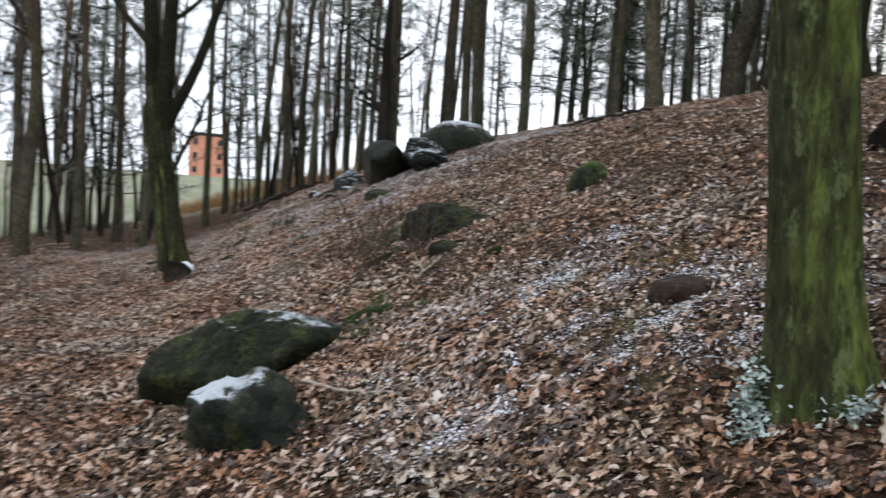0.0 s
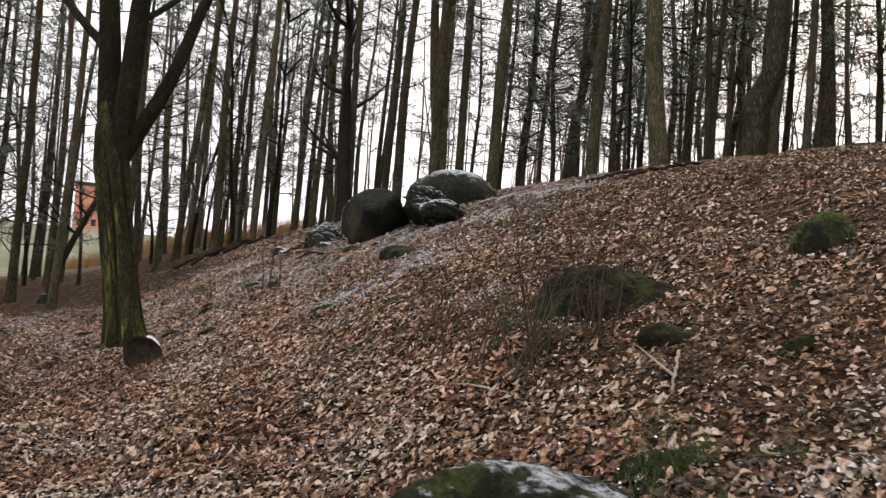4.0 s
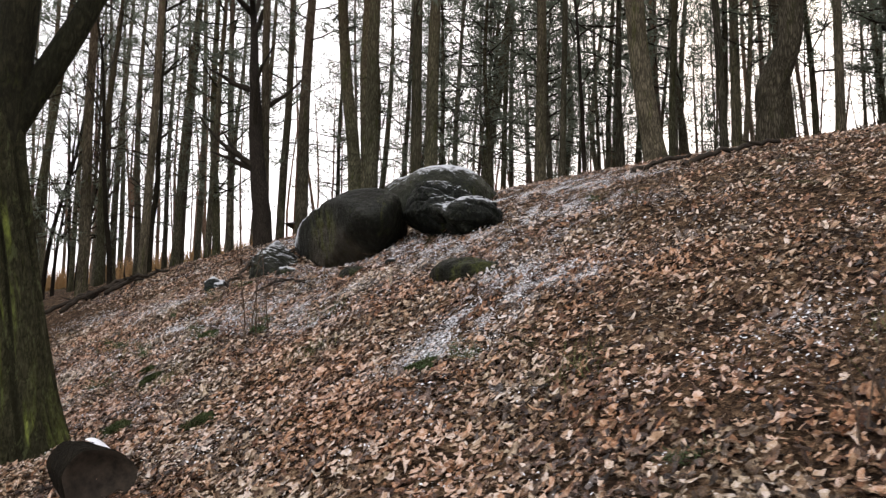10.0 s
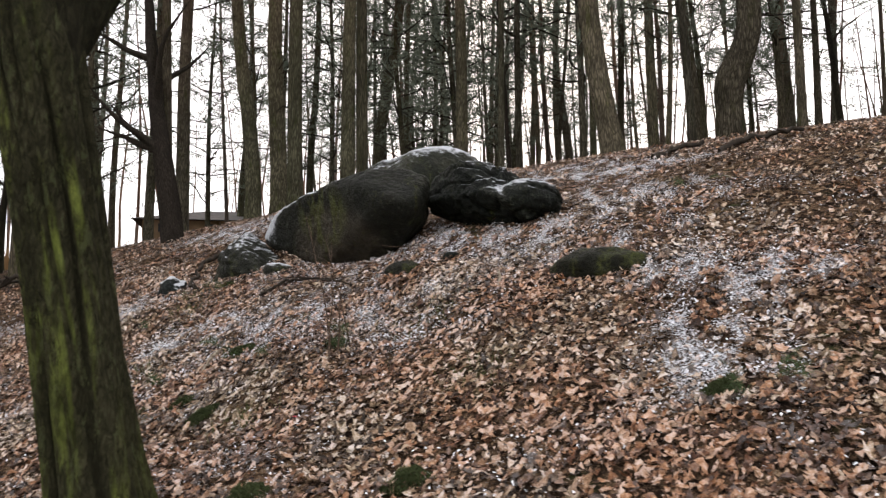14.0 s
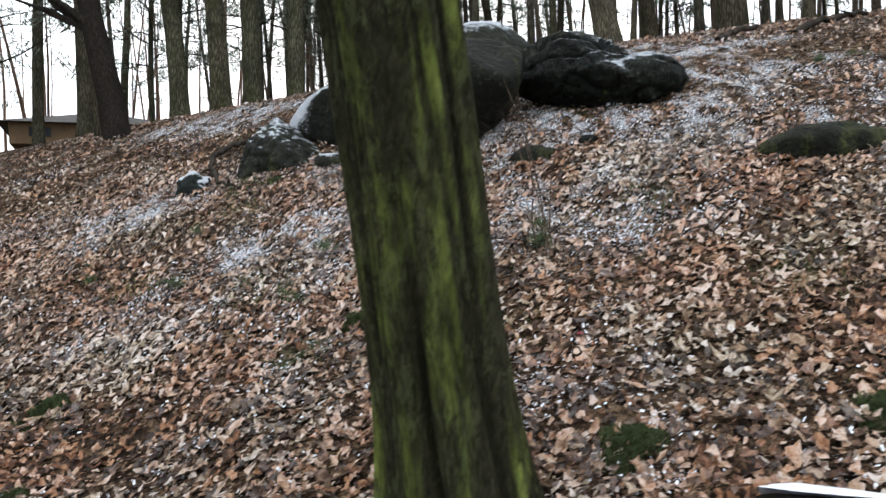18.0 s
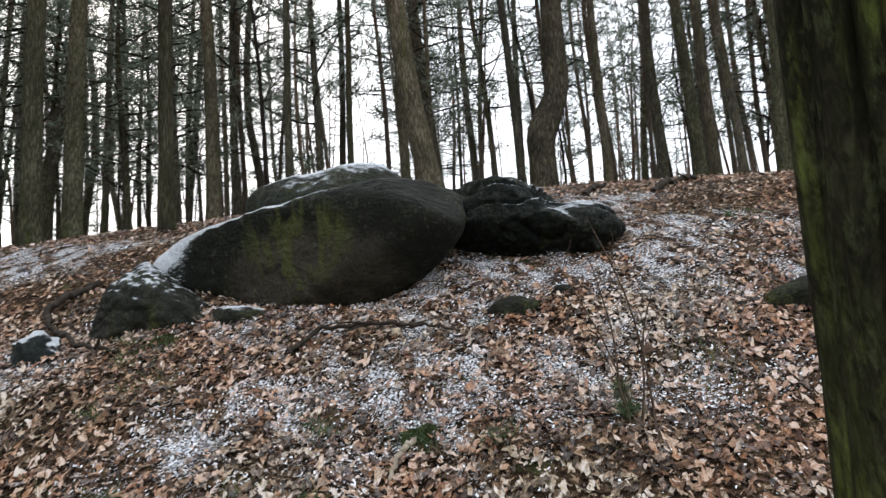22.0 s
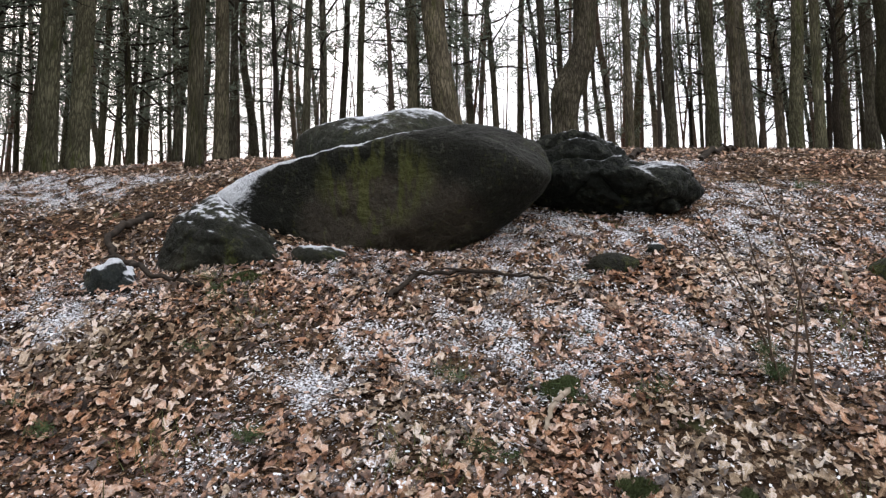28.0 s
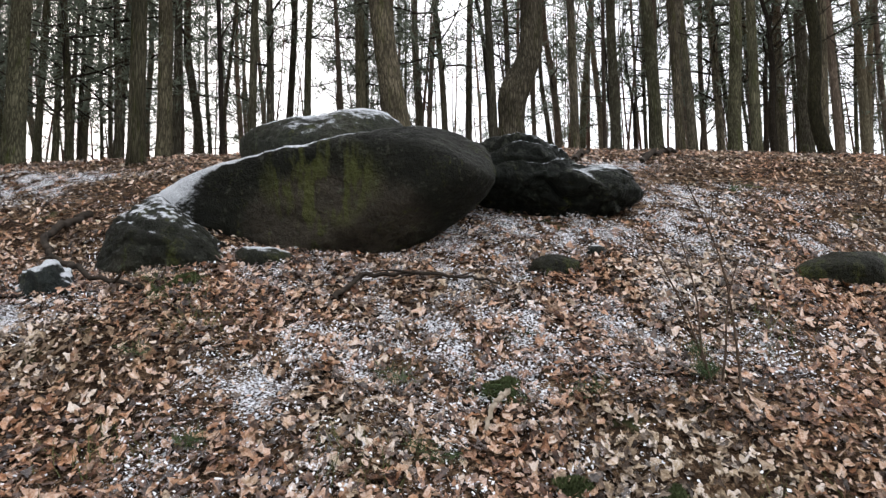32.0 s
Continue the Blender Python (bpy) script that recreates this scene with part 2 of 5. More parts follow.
def ground_material():
    k = Nodes("leaf_soil")
    c = k.coords()
    fine, mid, big = k.noise(c, 26, 6), k.noise(c, 7, 4), k.noise(c, 0.5, 3)
    v = k.node("ShaderNodeTexVoronoi", Scale=13.0, Randomness=1.0)
    k.l.new(c, v.inputs["Vector"])
    small = k.node("ShaderNodeTexVoronoi", Scale=34.0, Randomness=1.0)
    k.l.new(c, small.inputs["Vector"])
    tone = k.math("ADD", k.math("MULTIPLY", v.outputs["Color"], 0.45), k.math("MULTIPLY", small.outputs["Color"], 0.45))
    tone = k.math("ADD", tone, k.math("MULTIPLY", k.math("SUBTRACT", k.noise(c, 90, 4, 0.7), 0.5), 0.9))
    leafy = k.ramp(tone, [(0.2, (0.008, 0.005, 0.0035)), (0.45, (0.042, 0.026, 0.016)), (0.66, (0.17, 0.108, 0.064)), (0.88, (0.42, 0.30, 0.20))])
    soil = k.ramp(mid, [(0.3, (0.02, 0.014, 0.01)), (0.7, (0.07, 0.045, 0.03))])
    col = k.mix(k.step(big, 0.42, 0.66), leafy, k.mix(0.25, leafy, soil))
    green = k.mix(k.step(k.noise(c, 1.3, 5, 0.7), 0.6, 0.75), col, (0.05, 0.06, 0.025))
    snow = k.step(k.math("ADD", k.math("MULTIPLY", k.attr("frost"), 0.60), k.math("MULTIPLY", k.math("SUBTRACT", k.noise(c, 55, 3, 0.7), 0.5), 1.4)), 0.38, 0.45)
    col = k.mix(snow, green, (0.66, 0.68, 0.72))
    # field tones brightened, distance haze included in the colour
    field = k.ramp(k.noise(c, 0.15, 5), [(0.35, (0.19, 0.21, 0.13)), (0.65, (0.30, 0.29, 0.22))])
    col = k.mix(k.attr("field"), col, field)
    height = k.math("ADD", fine, k.math("ADD", v.outputs["Distance"], small.outputs["Distance"]))
    return k.done(col, 0.95, height, 0.9, 0.04, 0.04)


def leaf_material():
    k = Nodes("dead_leaf")
    c = k.coords()
    grain, spots, fleck = k.noise(c, 70, 5, 0.7), k.noise(c, 24, 3), k.noise(c, 260, 3, 0.7)
    tone = k.math("ADD", k.attr("tone"), k.math("MULTIPLY", k.math("SUBTRACT", grain, 0.5), 0.55))
    tone = k.math("ADD", tone, k.math("MULTIPLY", k.math("SUBTRACT", spots, 0.5), 0.5))
    tone = k.math("ADD", tone, k.math("MULTIPLY", k.math("SUBTRACT", fleck, 0.5), 0.7))
    tone = k.math("ADD", tone, k.math("MULTIPLY", k.math("SUBTRACT", 0.12, k.step(k.attr("rib"), 0.0, 0.22)), 0.10))   # pale midrib
    rust = k.ramp(tone, [(0.0, (0.012, 0.006, 0.004)), (0.28, (0.070, 0.027, 0.012)), (0.55, (0.225, 0.098, 0.043)), (0.78, (0.44, 0.245, 0.14)), (1.0, (0.62, 0.46, 0.37))])
    tan = k.ramp(tone, [(0.0, (0.012, 0.008, 0.005)), (0.28, (0.064, 0.041, 0.026)), (0.55, (0.190, 0.134, 0.082)), (0.78, (0.42, 0.325, 0.22)), (1.0, (0.68, 0.60, 0.54))])
    col = k.mix(k.attr("hue"), rust, tan)
    snow = k.step(k.math("ADD", k.math("MULTIPLY", k.attr("frost"), 0.60), k.math("MULTIPLY", k.math("SUBTRACT", k.noise(c, 75, 3, 0.7), 0.5), 1.5)), 0.49, 0.56)
    col = k.mix(snow, col, (0.74, 0.75, 0.79))
    rime = k.math("MULTIPLY", k.step(k.math("ADD", k.math("MULTIPLY", k.attr("frost"), 0.8), k.math("MULTIPLY", k.math("SUBTRACT", spots, 0.5), 1.2)), 0.08, 0.5), 0.30)
    col = k.mix(rime, col, k.mix(0.5, (0.62, 0.58, 0.57), col))          # a breath of hoarfrost on the blade
    return k.done(col, 0.5, k.math("ADD", grain, spots), 0.9, 0.014, 0.2)


def rock_material(name, base, moss=0.4, snow=0.0, along=0.0, wet=0.6, bare=None, algae=None, crusts=0.38):
    """Weathered stone with lichen and moss; thin snow lies where it faces up, more towards one end if along is set."""
    k = Nodes(name)
    c = k.coords()
    fine, mid, big = k.noise(c, 32, 8, 0.7), k.noise(c, 5, 6, 0.65), k.noise(c, 1.4, 4)
    b = base
    stone = k.ramp(k.math("ADD", k.math("MULTIPLY", mid, 0.6), k.math("MULTIPLY", fine, 0.4)), [(0.32, tuple(v * 0.3 for v in b)), (0.5, b), (0.68, tuple(v * 2.4 for v in b))])
    stone = k.mix(k.step(big, 0.45, 0.65), stone, k.mix(0.55, stone, (b[0] * 1.6, b[1] * 1.25, b[2] * 1.0)))
    streak = k.noise(k.coords((3.2, 3.2, 0.55)), 1.6, 5, 0.7)
    m = k.step(k.math("ADD", k.math("MULTIPLY", streak, 0.7), k.math("MULTIPLY", fine, 0.3)), 0.66 - 0.28 * moss, 0.76 - 0.22 * moss)
    green = k.ramp(fine, [(0.3, (0.012, 0.018, 0.005)), (0.55, (0.045, 0.052, 0.012)), (0.75, (0.10, 0.105, 0.022))])
    def spot(x, z, rx, rz):                     # a patch with soft, broken edges on the face
        far = k.math("ADD", k.math("POWER", k.math("DIVIDE", k.math("SUBTRACT", at.outputs["X"], x), rx), 2.0), k.math("POWER", k.math("DIVIDE", k.math("SUBTRACT", at.outputs["Z"], z), rz), 2.0))
        return k.math("SUBTRACT", 1.0, k.step(k.math("ADD", far, k.math("MULTIPLY", k.math("SUBTRACT", big, 0.5), 1.6)), 0.4, 1.3))

    at, where = k.n.new("ShaderNodeSeparateXYZ"), k.n.new("ShaderNodeTexCoord")
    k.l.new(where.outputs["Object"], at.inputs[0])
    if bare:
        pale = k.ramp(k.math("ADD", k.math("MULTIPLY", mid, 0.5), k.math("MULTIPLY", fine, 0.5)), [(0.35, (0.020, 0.0175, 0.013)), (0.65, (0.072, 0.060, 0.044))])
        stone = k.mix(k.math("MULTIPLY", spot(*bare), 0.85), stone, pale)
    col = k.mix(k.math("MULTIPLY", m, 0.85), stone, green)
    crust = k.step(k.math("ADD", k.math("MULTIPLY", k.noise(c, 15, 5, 0.7), 0.7), k.math("MULTIPLY", big, 0.3)), 0.55, 0.60)
    col = k.mix(k.math("MULTIPLY", crust, crusts), col, (0.085, 0.095, 0.068))          # pale lichen crusts
    if algae:
        line = k.step(k.noise(k.coords((6.5, 6.5, 0.9)), 1.2, 4, 0.6), 0.44, 0.57)
        col = k.mix(k.math("MULTIPLY", k.math("MULTIPLY", spot(*algae), line), 0.7), col, k.mix(fine, (0.024, 0.030, 0.006), (0.11, 0.12, 0.03)))
    geo = k.n.new("ShaderNodeNewGeometry")
    sep, pos = k.n.new("ShaderNodeSeparateXYZ"), k.n.new("ShaderNodeSeparateXYZ")
    k.l.new(geo.outputs["Normal"], sep.inputs[0])
    tc = k.n.new("ShaderNodeTexCoord")
    k.l.new(tc.outputs["Object"], pos.inputs[0])
    if snow:
        lie = k.math("ADD", k.math("MULTIPLY", sep.outputs["Z"], 0.8), k.math("MULTIPLY", k.noise(c, 3.2, 6, 0.75), 0.45))
        lie = k.math("ADD", lie, k.math("MULTIPLY", k.noise(k.coords((1, 1, 2.5)), 15, 6, 0.8), 0.5))
        if along:
            lie = k.math("ADD", lie, k.math("MULTIPLY", pos.outputs["X"], along))
        s = k.step(lie, 1.42 - snow, 1.56 - snow)
        col = k.mix(k.math("MULTIPLY", s, 0.9), col, (0.62, 0.65, 0.69))
    h = k.math("ADD", k.math("MULTIPLY", mid, 1.0), k.math("MULTIPLY", fine, 0.28))
    return k.done(col, wet, h, 1.0, 0.10, 0.14)


def bark_material(name, dark, light, moss, scale=1.0, red=0.0, plates=1.0, lime=1.0, fluted=False, blotch=0.0, stretch=1.7, side=None, vary=True):
    """Ridged bark; moss is how much green grows on it, red how far the upper trunk turns orange, plates how far it breaks into scales."""
    k = Nodes(name)
    c = k.coords((9 * scale, 9 * scale, stretch * scale))
    warp = k.node("ShaderNodeTexNoise", Scale=1.4, Detail=3.0)
    k.l.new(c, warp.inputs["Vector"])
    add = k.n.new("ShaderNodeVectorMath")
    add.operation = "MULTIPLY_ADD"
    add.inputs[1].default_value = (0.9, 0.9, 0.9)
    k.l.new(warp.outputs["Color"], add.inputs[0])
    k.l.new(c, add.inputs[2])
    c2 = add.outputs[0]
    v = k.node("ShaderNodeTexVoronoi", Scale=2.4, Randomness=1.0)
    v.feature = "DISTANCE_TO_EDGE"
    k.l.new(c2, v.inputs["Vector"])
    grain = k.noise(c2, 3.4, 8, 0.75)
    ridge = k.math("ADD", k.math("MULTIPLY", k.step(v.outputs["Distance"], 0.0, 0.3), 0.45 * plates), k.math("MULTIPLY", grain, 1.1))
    col = k.ramp(ridge, [(0.35, dark), (0.6, tuple(0.6 * a + 0.4 * b for a, b in zip(dark, light))), (0.85, light), (1.0, tuple(1.5 * b for b in light))])
    col = k.mix(k.step(k.noise(k.coords(), 1.1, 4), 0.42, 0.62), col, k.mix(0.5, col, dark))
    if red:
        pos = k.n.new("ShaderNodeSeparateXYZ")
        tc = k.n.new("ShaderNodeTexCoord")
        k.l.new(tc.outputs["Object"], pos.inputs[0])
        up = k.step(k.math("ADD", pos.outputs["Z"], k.math("MULTIPLY", k.noise(k.coords(), 0.7), 6.0)), 5.0, 13.0)
        col = k.mix(k.math("MULTIPLY", up, red), col, k.mix(grain, (0.06, 0.028, 0.018), (0.22, 0.115, 0.075)))
    if moss:
        m = k.step(k.math("ADD", k.noise(k.coords((4.5, 4.5, 0.9)), 1.3, 7, 0.75), k.math("MULTIPLY", grain, 0.35)), 0.80 - 0.25 * moss, 1.0 - 0.2 * moss)
        if fluted:                              # algae keep to the ridges, the clefts stay bare
            m = k.math("MULTIPLY", m, k.step(k.attr("ridge"), 0.35, 0.75))
            patch = k.step(k.noise(k.coords((3.4, 3.4, 0.55)), 1.7, 5, 0.65), 0.46, 0.53)
            m = k.math("MULTIPLY", m, k.math("ADD", 0.2, k.math("MULTIPLY", patch, 0.8)))
            # clefts pulled towards the dark tone: groove shade painted into the bark
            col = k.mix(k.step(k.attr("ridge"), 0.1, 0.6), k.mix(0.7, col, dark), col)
        if side:                                # it keeps to one side of the trunk and to its foot
            # besides real growth, this paints a lit and an unlit side into the bark
            way, place = k.n.new("ShaderNodeVectorMath"), k.n.new("ShaderNodeSeparateXYZ")
            way.operation, way.inputs[1].default_value = "DOT_PRODUCT", side
            k.l.new(k.n.new("ShaderNodeNewGeometry").outputs["Normal"], way.inputs[0])
            k.l.new(k.n.new("ShaderNodeTexCoord").outputs["Object"], place.inputs[0])
            low = k.math("SUBTRACT", 0.5, k.math("MULTIPLY", place.outputs["Z"], 0.5))
            m = k.math("MULTIPLY", m, k.math("MAXIMUM", k.step(way.outputs["Value"], 0.0, 0.6), low), True)
        green = k.ramp(k.noise(k.coords((2, 2, 0.6)), 5, 5), [(0.35, (0.030, 0.034, 0.010)), (0.6, (0.062 * lime, 0.076 * lime, 0.017 * lime)), (0.75, (0.118 * lime, 0.140 * lime, 0.028 * lime))])
        col = k.mix(k.math("MULTIPLY", m, 0.9), col, green)
    if blotch:
        spots = k.noise(k.coords((1, 1, 0.35)), 13, 6, 0.75)
        col = k.mix(k.math("MULTIPLY", k.step(spots, 0.55, 0.62), blotch), col, (0.17, 0.20, 0.085))
        col = k.mix(k.math("MULTIPLY", k.step(k.noise(k.coords((1, 1, 0.3)), 6, 6, 0.8), 0.56, 0.66), blotch), col, (0.014, 0.014, 0.008))
    if vary and not fluted:
        one = k.random()                        # no two trunks of quite the same colour
        col = k.mix(1.0, col, k.math("ADD", 0.6, k.math("MULTIPLY", one, 0.7)), "MULTIPLY")
        other = k.math("FRACT", k.math("MULTIPLY", one, 7.31))
        tint = k.ramp(other, [(0.0, (1.05, 0.98, 0.91)), (0.4, (1.0, 1.0, 1.0)), (0.7, (0.95, 1.03, 0.82)), (1.0, (1.06, 0.98, 0.92))])
        col = k.mix(0.8, col, tint, "MULTIPLY")
    return k.done(col, 0.93, ridge, 1.0, 0.04, 0.05)


def plain_material(name, a, b, scale=20.0, rough=0.85, bump=0.3):
    k = Nodes(name)
    c = k.coords()
    f = k.noise(c, scale, 5)
    col = k.ramp(f, [(0.3, a), (0.7, b)])
    col = k.mix(k.step(k.noise(c, scale * 0.12, 3), 0.4, 0.7), col, k.mix(0.4, col, a))
    return k.done(col, rough, f, bump, 0.01, 0.14)


SOIL = ground_material()
LEAF = leaf_material()
ROCK_MAIN = rock_material("dark_sandstone", (0.0074, 0.0080, 0.0050), 0.38, 0.45, 0.54, 0.55, (-0.2, 1.02, 0.85, 0.44), (-0.12, 1.36, 0.56, 0.40))
ROCK_SIDE = rock_material("dark_gritstone", (0.0058, 0.0074, 0.0054), 0.34, 0.31, -0.10)
ROCK_TOP = rock_material("lichen_stone", (0.013, 0.015, 0.010), 0.45, 0.40)
ROCK_FOOT = rock_material("snow_dusted_stone", (0.014, 0.015, 0.0105), 0.48, 0.34, 0.12)
ROCK_CAP = rock_material("snow_capped_stone", (0.016, 0.020, 0.019), 0.3, 0.60)
ROCK_GREEN = rock_material("green_stone", (0.0075, 0.0090, 0.0030), 0.66, 0.22, crusts=0.12)
ROCK_MOSS = rock_material("mossy_stone", (0.0075, 0.0078, 0.0036), 0.62, crusts=0.10)
ROCK_EARTH = rock_material("earthy_stone", (0.020, 0.011, 0.007), 0.1)
ROCK_SNOWY = rock_material("snowy_stone", (0.014, 0.017, 0.012), 0.6, 0.20, -0.6)
LOG_BARK = bark_material("rotten_log_bark", (0.007, 0.006, 0.0045), (0.028, 0.023, 0.017), 0.2, 1.0, 0.0, 0.8, 0.7)
BARK_PINE = bark_material("pine_bark", (0.020, 0.0178, 0.0125), (0.130, 0.117, 0.087), 0.46, 1.0, 0.28, 0.7, 0.75)
# bark of the far stems, lightened to paint in the haze before them
BARK_FAR = bark_material("hazed_bark", (0.055, 0.045, 0.036), (0.20, 0.162, 0.130), 0.25, 1.0, 0.6, 0.6, 0.5)
BARK_GREEN = bark_material("green_bark", (0.016, 0.017, 0.008), (0.115, 0.120, 0.058), 0.95, 0.8, 0.0, 0.15, 3.0, False, 0.7, 2.4, (0.86, -0.50, 0.0), False)
BARK_LIMB = bark_material("limb_bark", (0.010, 0.010, 0.007), (0.060, 0.056, 0.034), 0.35, 1.0, 0.0, 0.3, 0.7, False, 0.0, 3.0)
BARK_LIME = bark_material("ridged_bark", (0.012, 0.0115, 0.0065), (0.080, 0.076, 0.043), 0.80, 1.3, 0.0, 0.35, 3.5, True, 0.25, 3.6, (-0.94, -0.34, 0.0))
BARK_DARK = bark_material("thin_bark", (0.012, 0.010, 0.008), (0.055, 0.045, 0.036), 0.1, 1.6, 0.0, 0.5, 0.4)
# needle green paled towards grey, with haze painted into every crown
NEEDLE = plain_material("pine_needle", (0.080, 0.100, 0.075), (0.19, 0.215, 0.16), 3.0, 0.7, 0.1)
SPRIG = plain_material("fresh_needle", (0.030, 0.055, 0.022), (0.08, 0.11, 0.045), 9.0, 0.65, 0.1)
TWIG = plain_material("dead_twig", (0.035, 0.022, 0.016), (0.12, 0.085, 0.06), 30.0)
TWIG_PALE = plain_material("bleached_stick", (0.22, 0.18, 0.13), (0.50, 0.44, 0.36), 22.0)
GRASS = plain_material("grass_blade", (0.05, 0.065, 0.02), (0.14, 0.15, 0.06), 6.0, 0.7, 0.1)
IVY = plain_material("ivy_leaf", (0.07, 0.12, 0.07), (0.70, 0.76, 0.74), 9.0, 0.5, 0.2)
CUT_WOOD = plain_material("rotten_wood", (0.012, 0.010, 0.008), (0.05, 0.038, 0.028), 14.0)
# orange wall colour lightened for the haze over the distance
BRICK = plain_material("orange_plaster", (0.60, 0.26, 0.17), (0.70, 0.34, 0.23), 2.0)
PALE = plain_material("pale_plaster", (0.45, 0.42, 0.38), (0.6, 0.57, 0.52), 2.0)
ROOF = plain_material("dark_roofing", (0.035, 0.032, 0.03), (0.08, 0.07, 0.065), 3.0)
PANE = plain_material("window_glass", (0.03, 0.035, 0.04), (0.06, 0.07, 0.08), 1.0, 0.15, 0.0)
WRAPPER = plain_material("red_foil", (0.45, 0.03, 0.05), (0.62, 0.06, 0.08), 40.0, 0.4, 0.3)
STALK = plain_material("dark_stalk", (0.020, 0.012, 0.008), (0.16, 0.10, 0.06), 9.0)
SNOW = plain_material("old_snow", (0.62, 0.64, 0.68), (0.80, 0.81, 0.84), 30.0, 0.6, 0.2)
MOSS_BRIGHT = plain_material("bright_moss", (0.05, 0.082, 0.024), (0.19, 0.25, 0.095), 12.0, 0.8, 0.3)
MOSS = plain_material("moss", (0.026, 0.036, 0.014), (0.075, 0.092, 0.036), 12.0, 0.8, 0.3)
OCHRE = plain_material("ochre_plaster", (0.22, 0.145, 0.085), (0.32, 0.22, 0.135), 2.0)
REED = plain_material("dry_reed", (0.30, 0.18, 0.08), (0.48, 0.32, 0.17), 2.0)


# ---- ground ----
def spread(lo, hi, step, far):
    mid = np.arange(lo, hi + step / 2, step)
    out = [step]
    while sum(out) < far:
        out.append(out[-1] * 1.22)
    tail = np.cumsum(out)
    return np.concatenate([lo - tail[::-1], mid, hi + tail])


gxs, gys = spread(-10, 14, 0.16, 1500), spread(-6, 30, 0.16, 1500)
gx, gy = np.meshgrid(gxs, gys, indexing="ij")
a = np.arange(len(gxs) - 1)[:, None] * len(gys) + np.arange(len(gys) - 1)
quads = np.stack([a, a + len(gys), a + len(gys) + 1, a + 1], -1).reshape(-1, 4)
far = np.clip((np.hypot(gx, gy - 12) - 42) / 12, 0, 1)
ground = new("ground", mesh_np("ground", np.stack([gx, gy, ground_z(gx, gy)], -1).reshape(-1, 3), None, quads, SOIL,
                               {"frost": frost_at(gx, gy).ravel(), "field": far.ravel()}))
tagged(ground, "wooded hillside covered in brown fallen leaves and thin snow", "ground", kind="structure")


# ---- leaf litter ----
def leaf_bed(name, count, seed, lobed, area, label, size=(0.06, 0.115), flat=0.24):
    rng = np.random.default_rng(seed)
    (u0, u1), (v0, v1) = area
    u = u0 + (u1 - u0) * rng.random(count) ** 1.15 + rng.normal(0, 0.3, count)
    v = v0 + (v1 - v0) * rng.random(count) + rng.normal(0, 0.6, count)
    x, y = 0.907 * u - 0.42 * v, 0.42 * u + 0.907 * v
    fr = frost_at(x, y)
    heap = wobble(x, y, 0.9, 22) * 0.5 + wobble(x, y, 0.33, 23) * 0.4
    thin = 0.86 + wobble(x, y, 2.4, 21) * 0.15 + 0.24 * heap - 1.5 * np.clip(fr - 0.38, 0, 0.5)
    keep = rng.random(count) < thin
    x, y, fr, heap = x[keep], y[keep], fr[keep], heap[keep]
    n = len(x)
    if lobed:                                   # six ribs of three points: a lobed blade that curls
        shape = np.array([(l, w * side) for l, w in ((0.0, 0.03), (0.20, 0.26), (0.35, 0.19), (0.60, 0.36), (0.78, 0.23), (1.0, 0.10)) for side in (-1, 0, 1)])
        faces = np.array([(3 * a + b, 3 * a + b + 1, 3 * a + b + 4, 3 * a + b + 3) for a in range(5) for b in range(2)])
    else:
        shape = np.array([(0, -0.14), (0, 0.14), (0.5, -0.38), (0.5, 0.38), (1, -0.22), (1, 0.18)])
        faces = np.array([(0, 2, 3, 1), (2, 4, 5, 3)])
    k = len(shape) - 1
    length = size[0] + (size[1] - size[0]) * rng.random(n) ** 1.2
    wide = length * rng.uniform(0.6, 1.05, n)
    px = (shape[None, :, 0] - 0.5) * length[:, None] * (1 + rng.normal(0, 0.12, (n, k + 1)))
    py = shape[None, :, 1] * wide[:, None] * (1 + rng.normal(0, 0.14 if lobed else 0.22, (n, k + 1))) + rng.normal(0, 0.03 if lobed else 0.09, (n, k + 1)) * wide[:, None]
    cup, curl = rng.normal(0.3, 0.8, n), rng.normal(0.25, 0.8, n)
    pz = (cup[:, None] * (py / wide[:, None]) ** 2 * 1.5 + curl[:, None] * (px / length[:, None]) ** 2 * 0.9) * length[:, None] * 0.8
    pz += rng.normal(0, 0.035 if lobed else 0.05, pz.shape) * length[:, None]
    yaw, t1, t2 = rng.uniform(0, 6.283, n), np.clip(rng.normal(0, flat, n), -0.85, 0.85), np.clip(rng.normal(0, flat, n), -0.85, 0.85)
    pz = pz + px * np.tan(t1)[:, None] + py * np.tan(t2)[:, None]
    cx, sx = np.cos(yaw)[:, None], np.sin(yaw)[:, None]
    wx, wy = x[:, None] + cx * px - sx * py, y[:, None] + sx * px + cx * py
    e = 0.12
    base = ground_z(x, y)
    dx, dy = (ground_z(x + e, y) - base) / e, (ground_z(x, y + e) - base) / e
    wz = base[:, None] + dx[:, None] * (wx - x[:, None]) + dy[:, None] * (wy - y[:, None]) + pz
    wz += (0.003 + (0.028 + 0.03 * np.clip(heap, 0, 1)) * rng.random(n) ** 1.3 - np.minimum(pz.min(1), 0) * 0.6)[:, None]
    verts = np.stack([wx, wy, wz], -1).reshape(-1, 3)
    o = np.arange(n)[:, None] * (k + 1)
    cells = (o[:, None] + faces[None]).reshape(-1, faces.shape[1])
    patch = wobble(x, y, 1.6, 31) * 0.09 + wobble(x, y, 5.0, 32) * 0.05
    tone = np.clip(0.085 + 0.96 * rng.beta(1.0, 1.05, n) + patch + 0.3 * (rng.random(n) < 0.09), 0, 1)
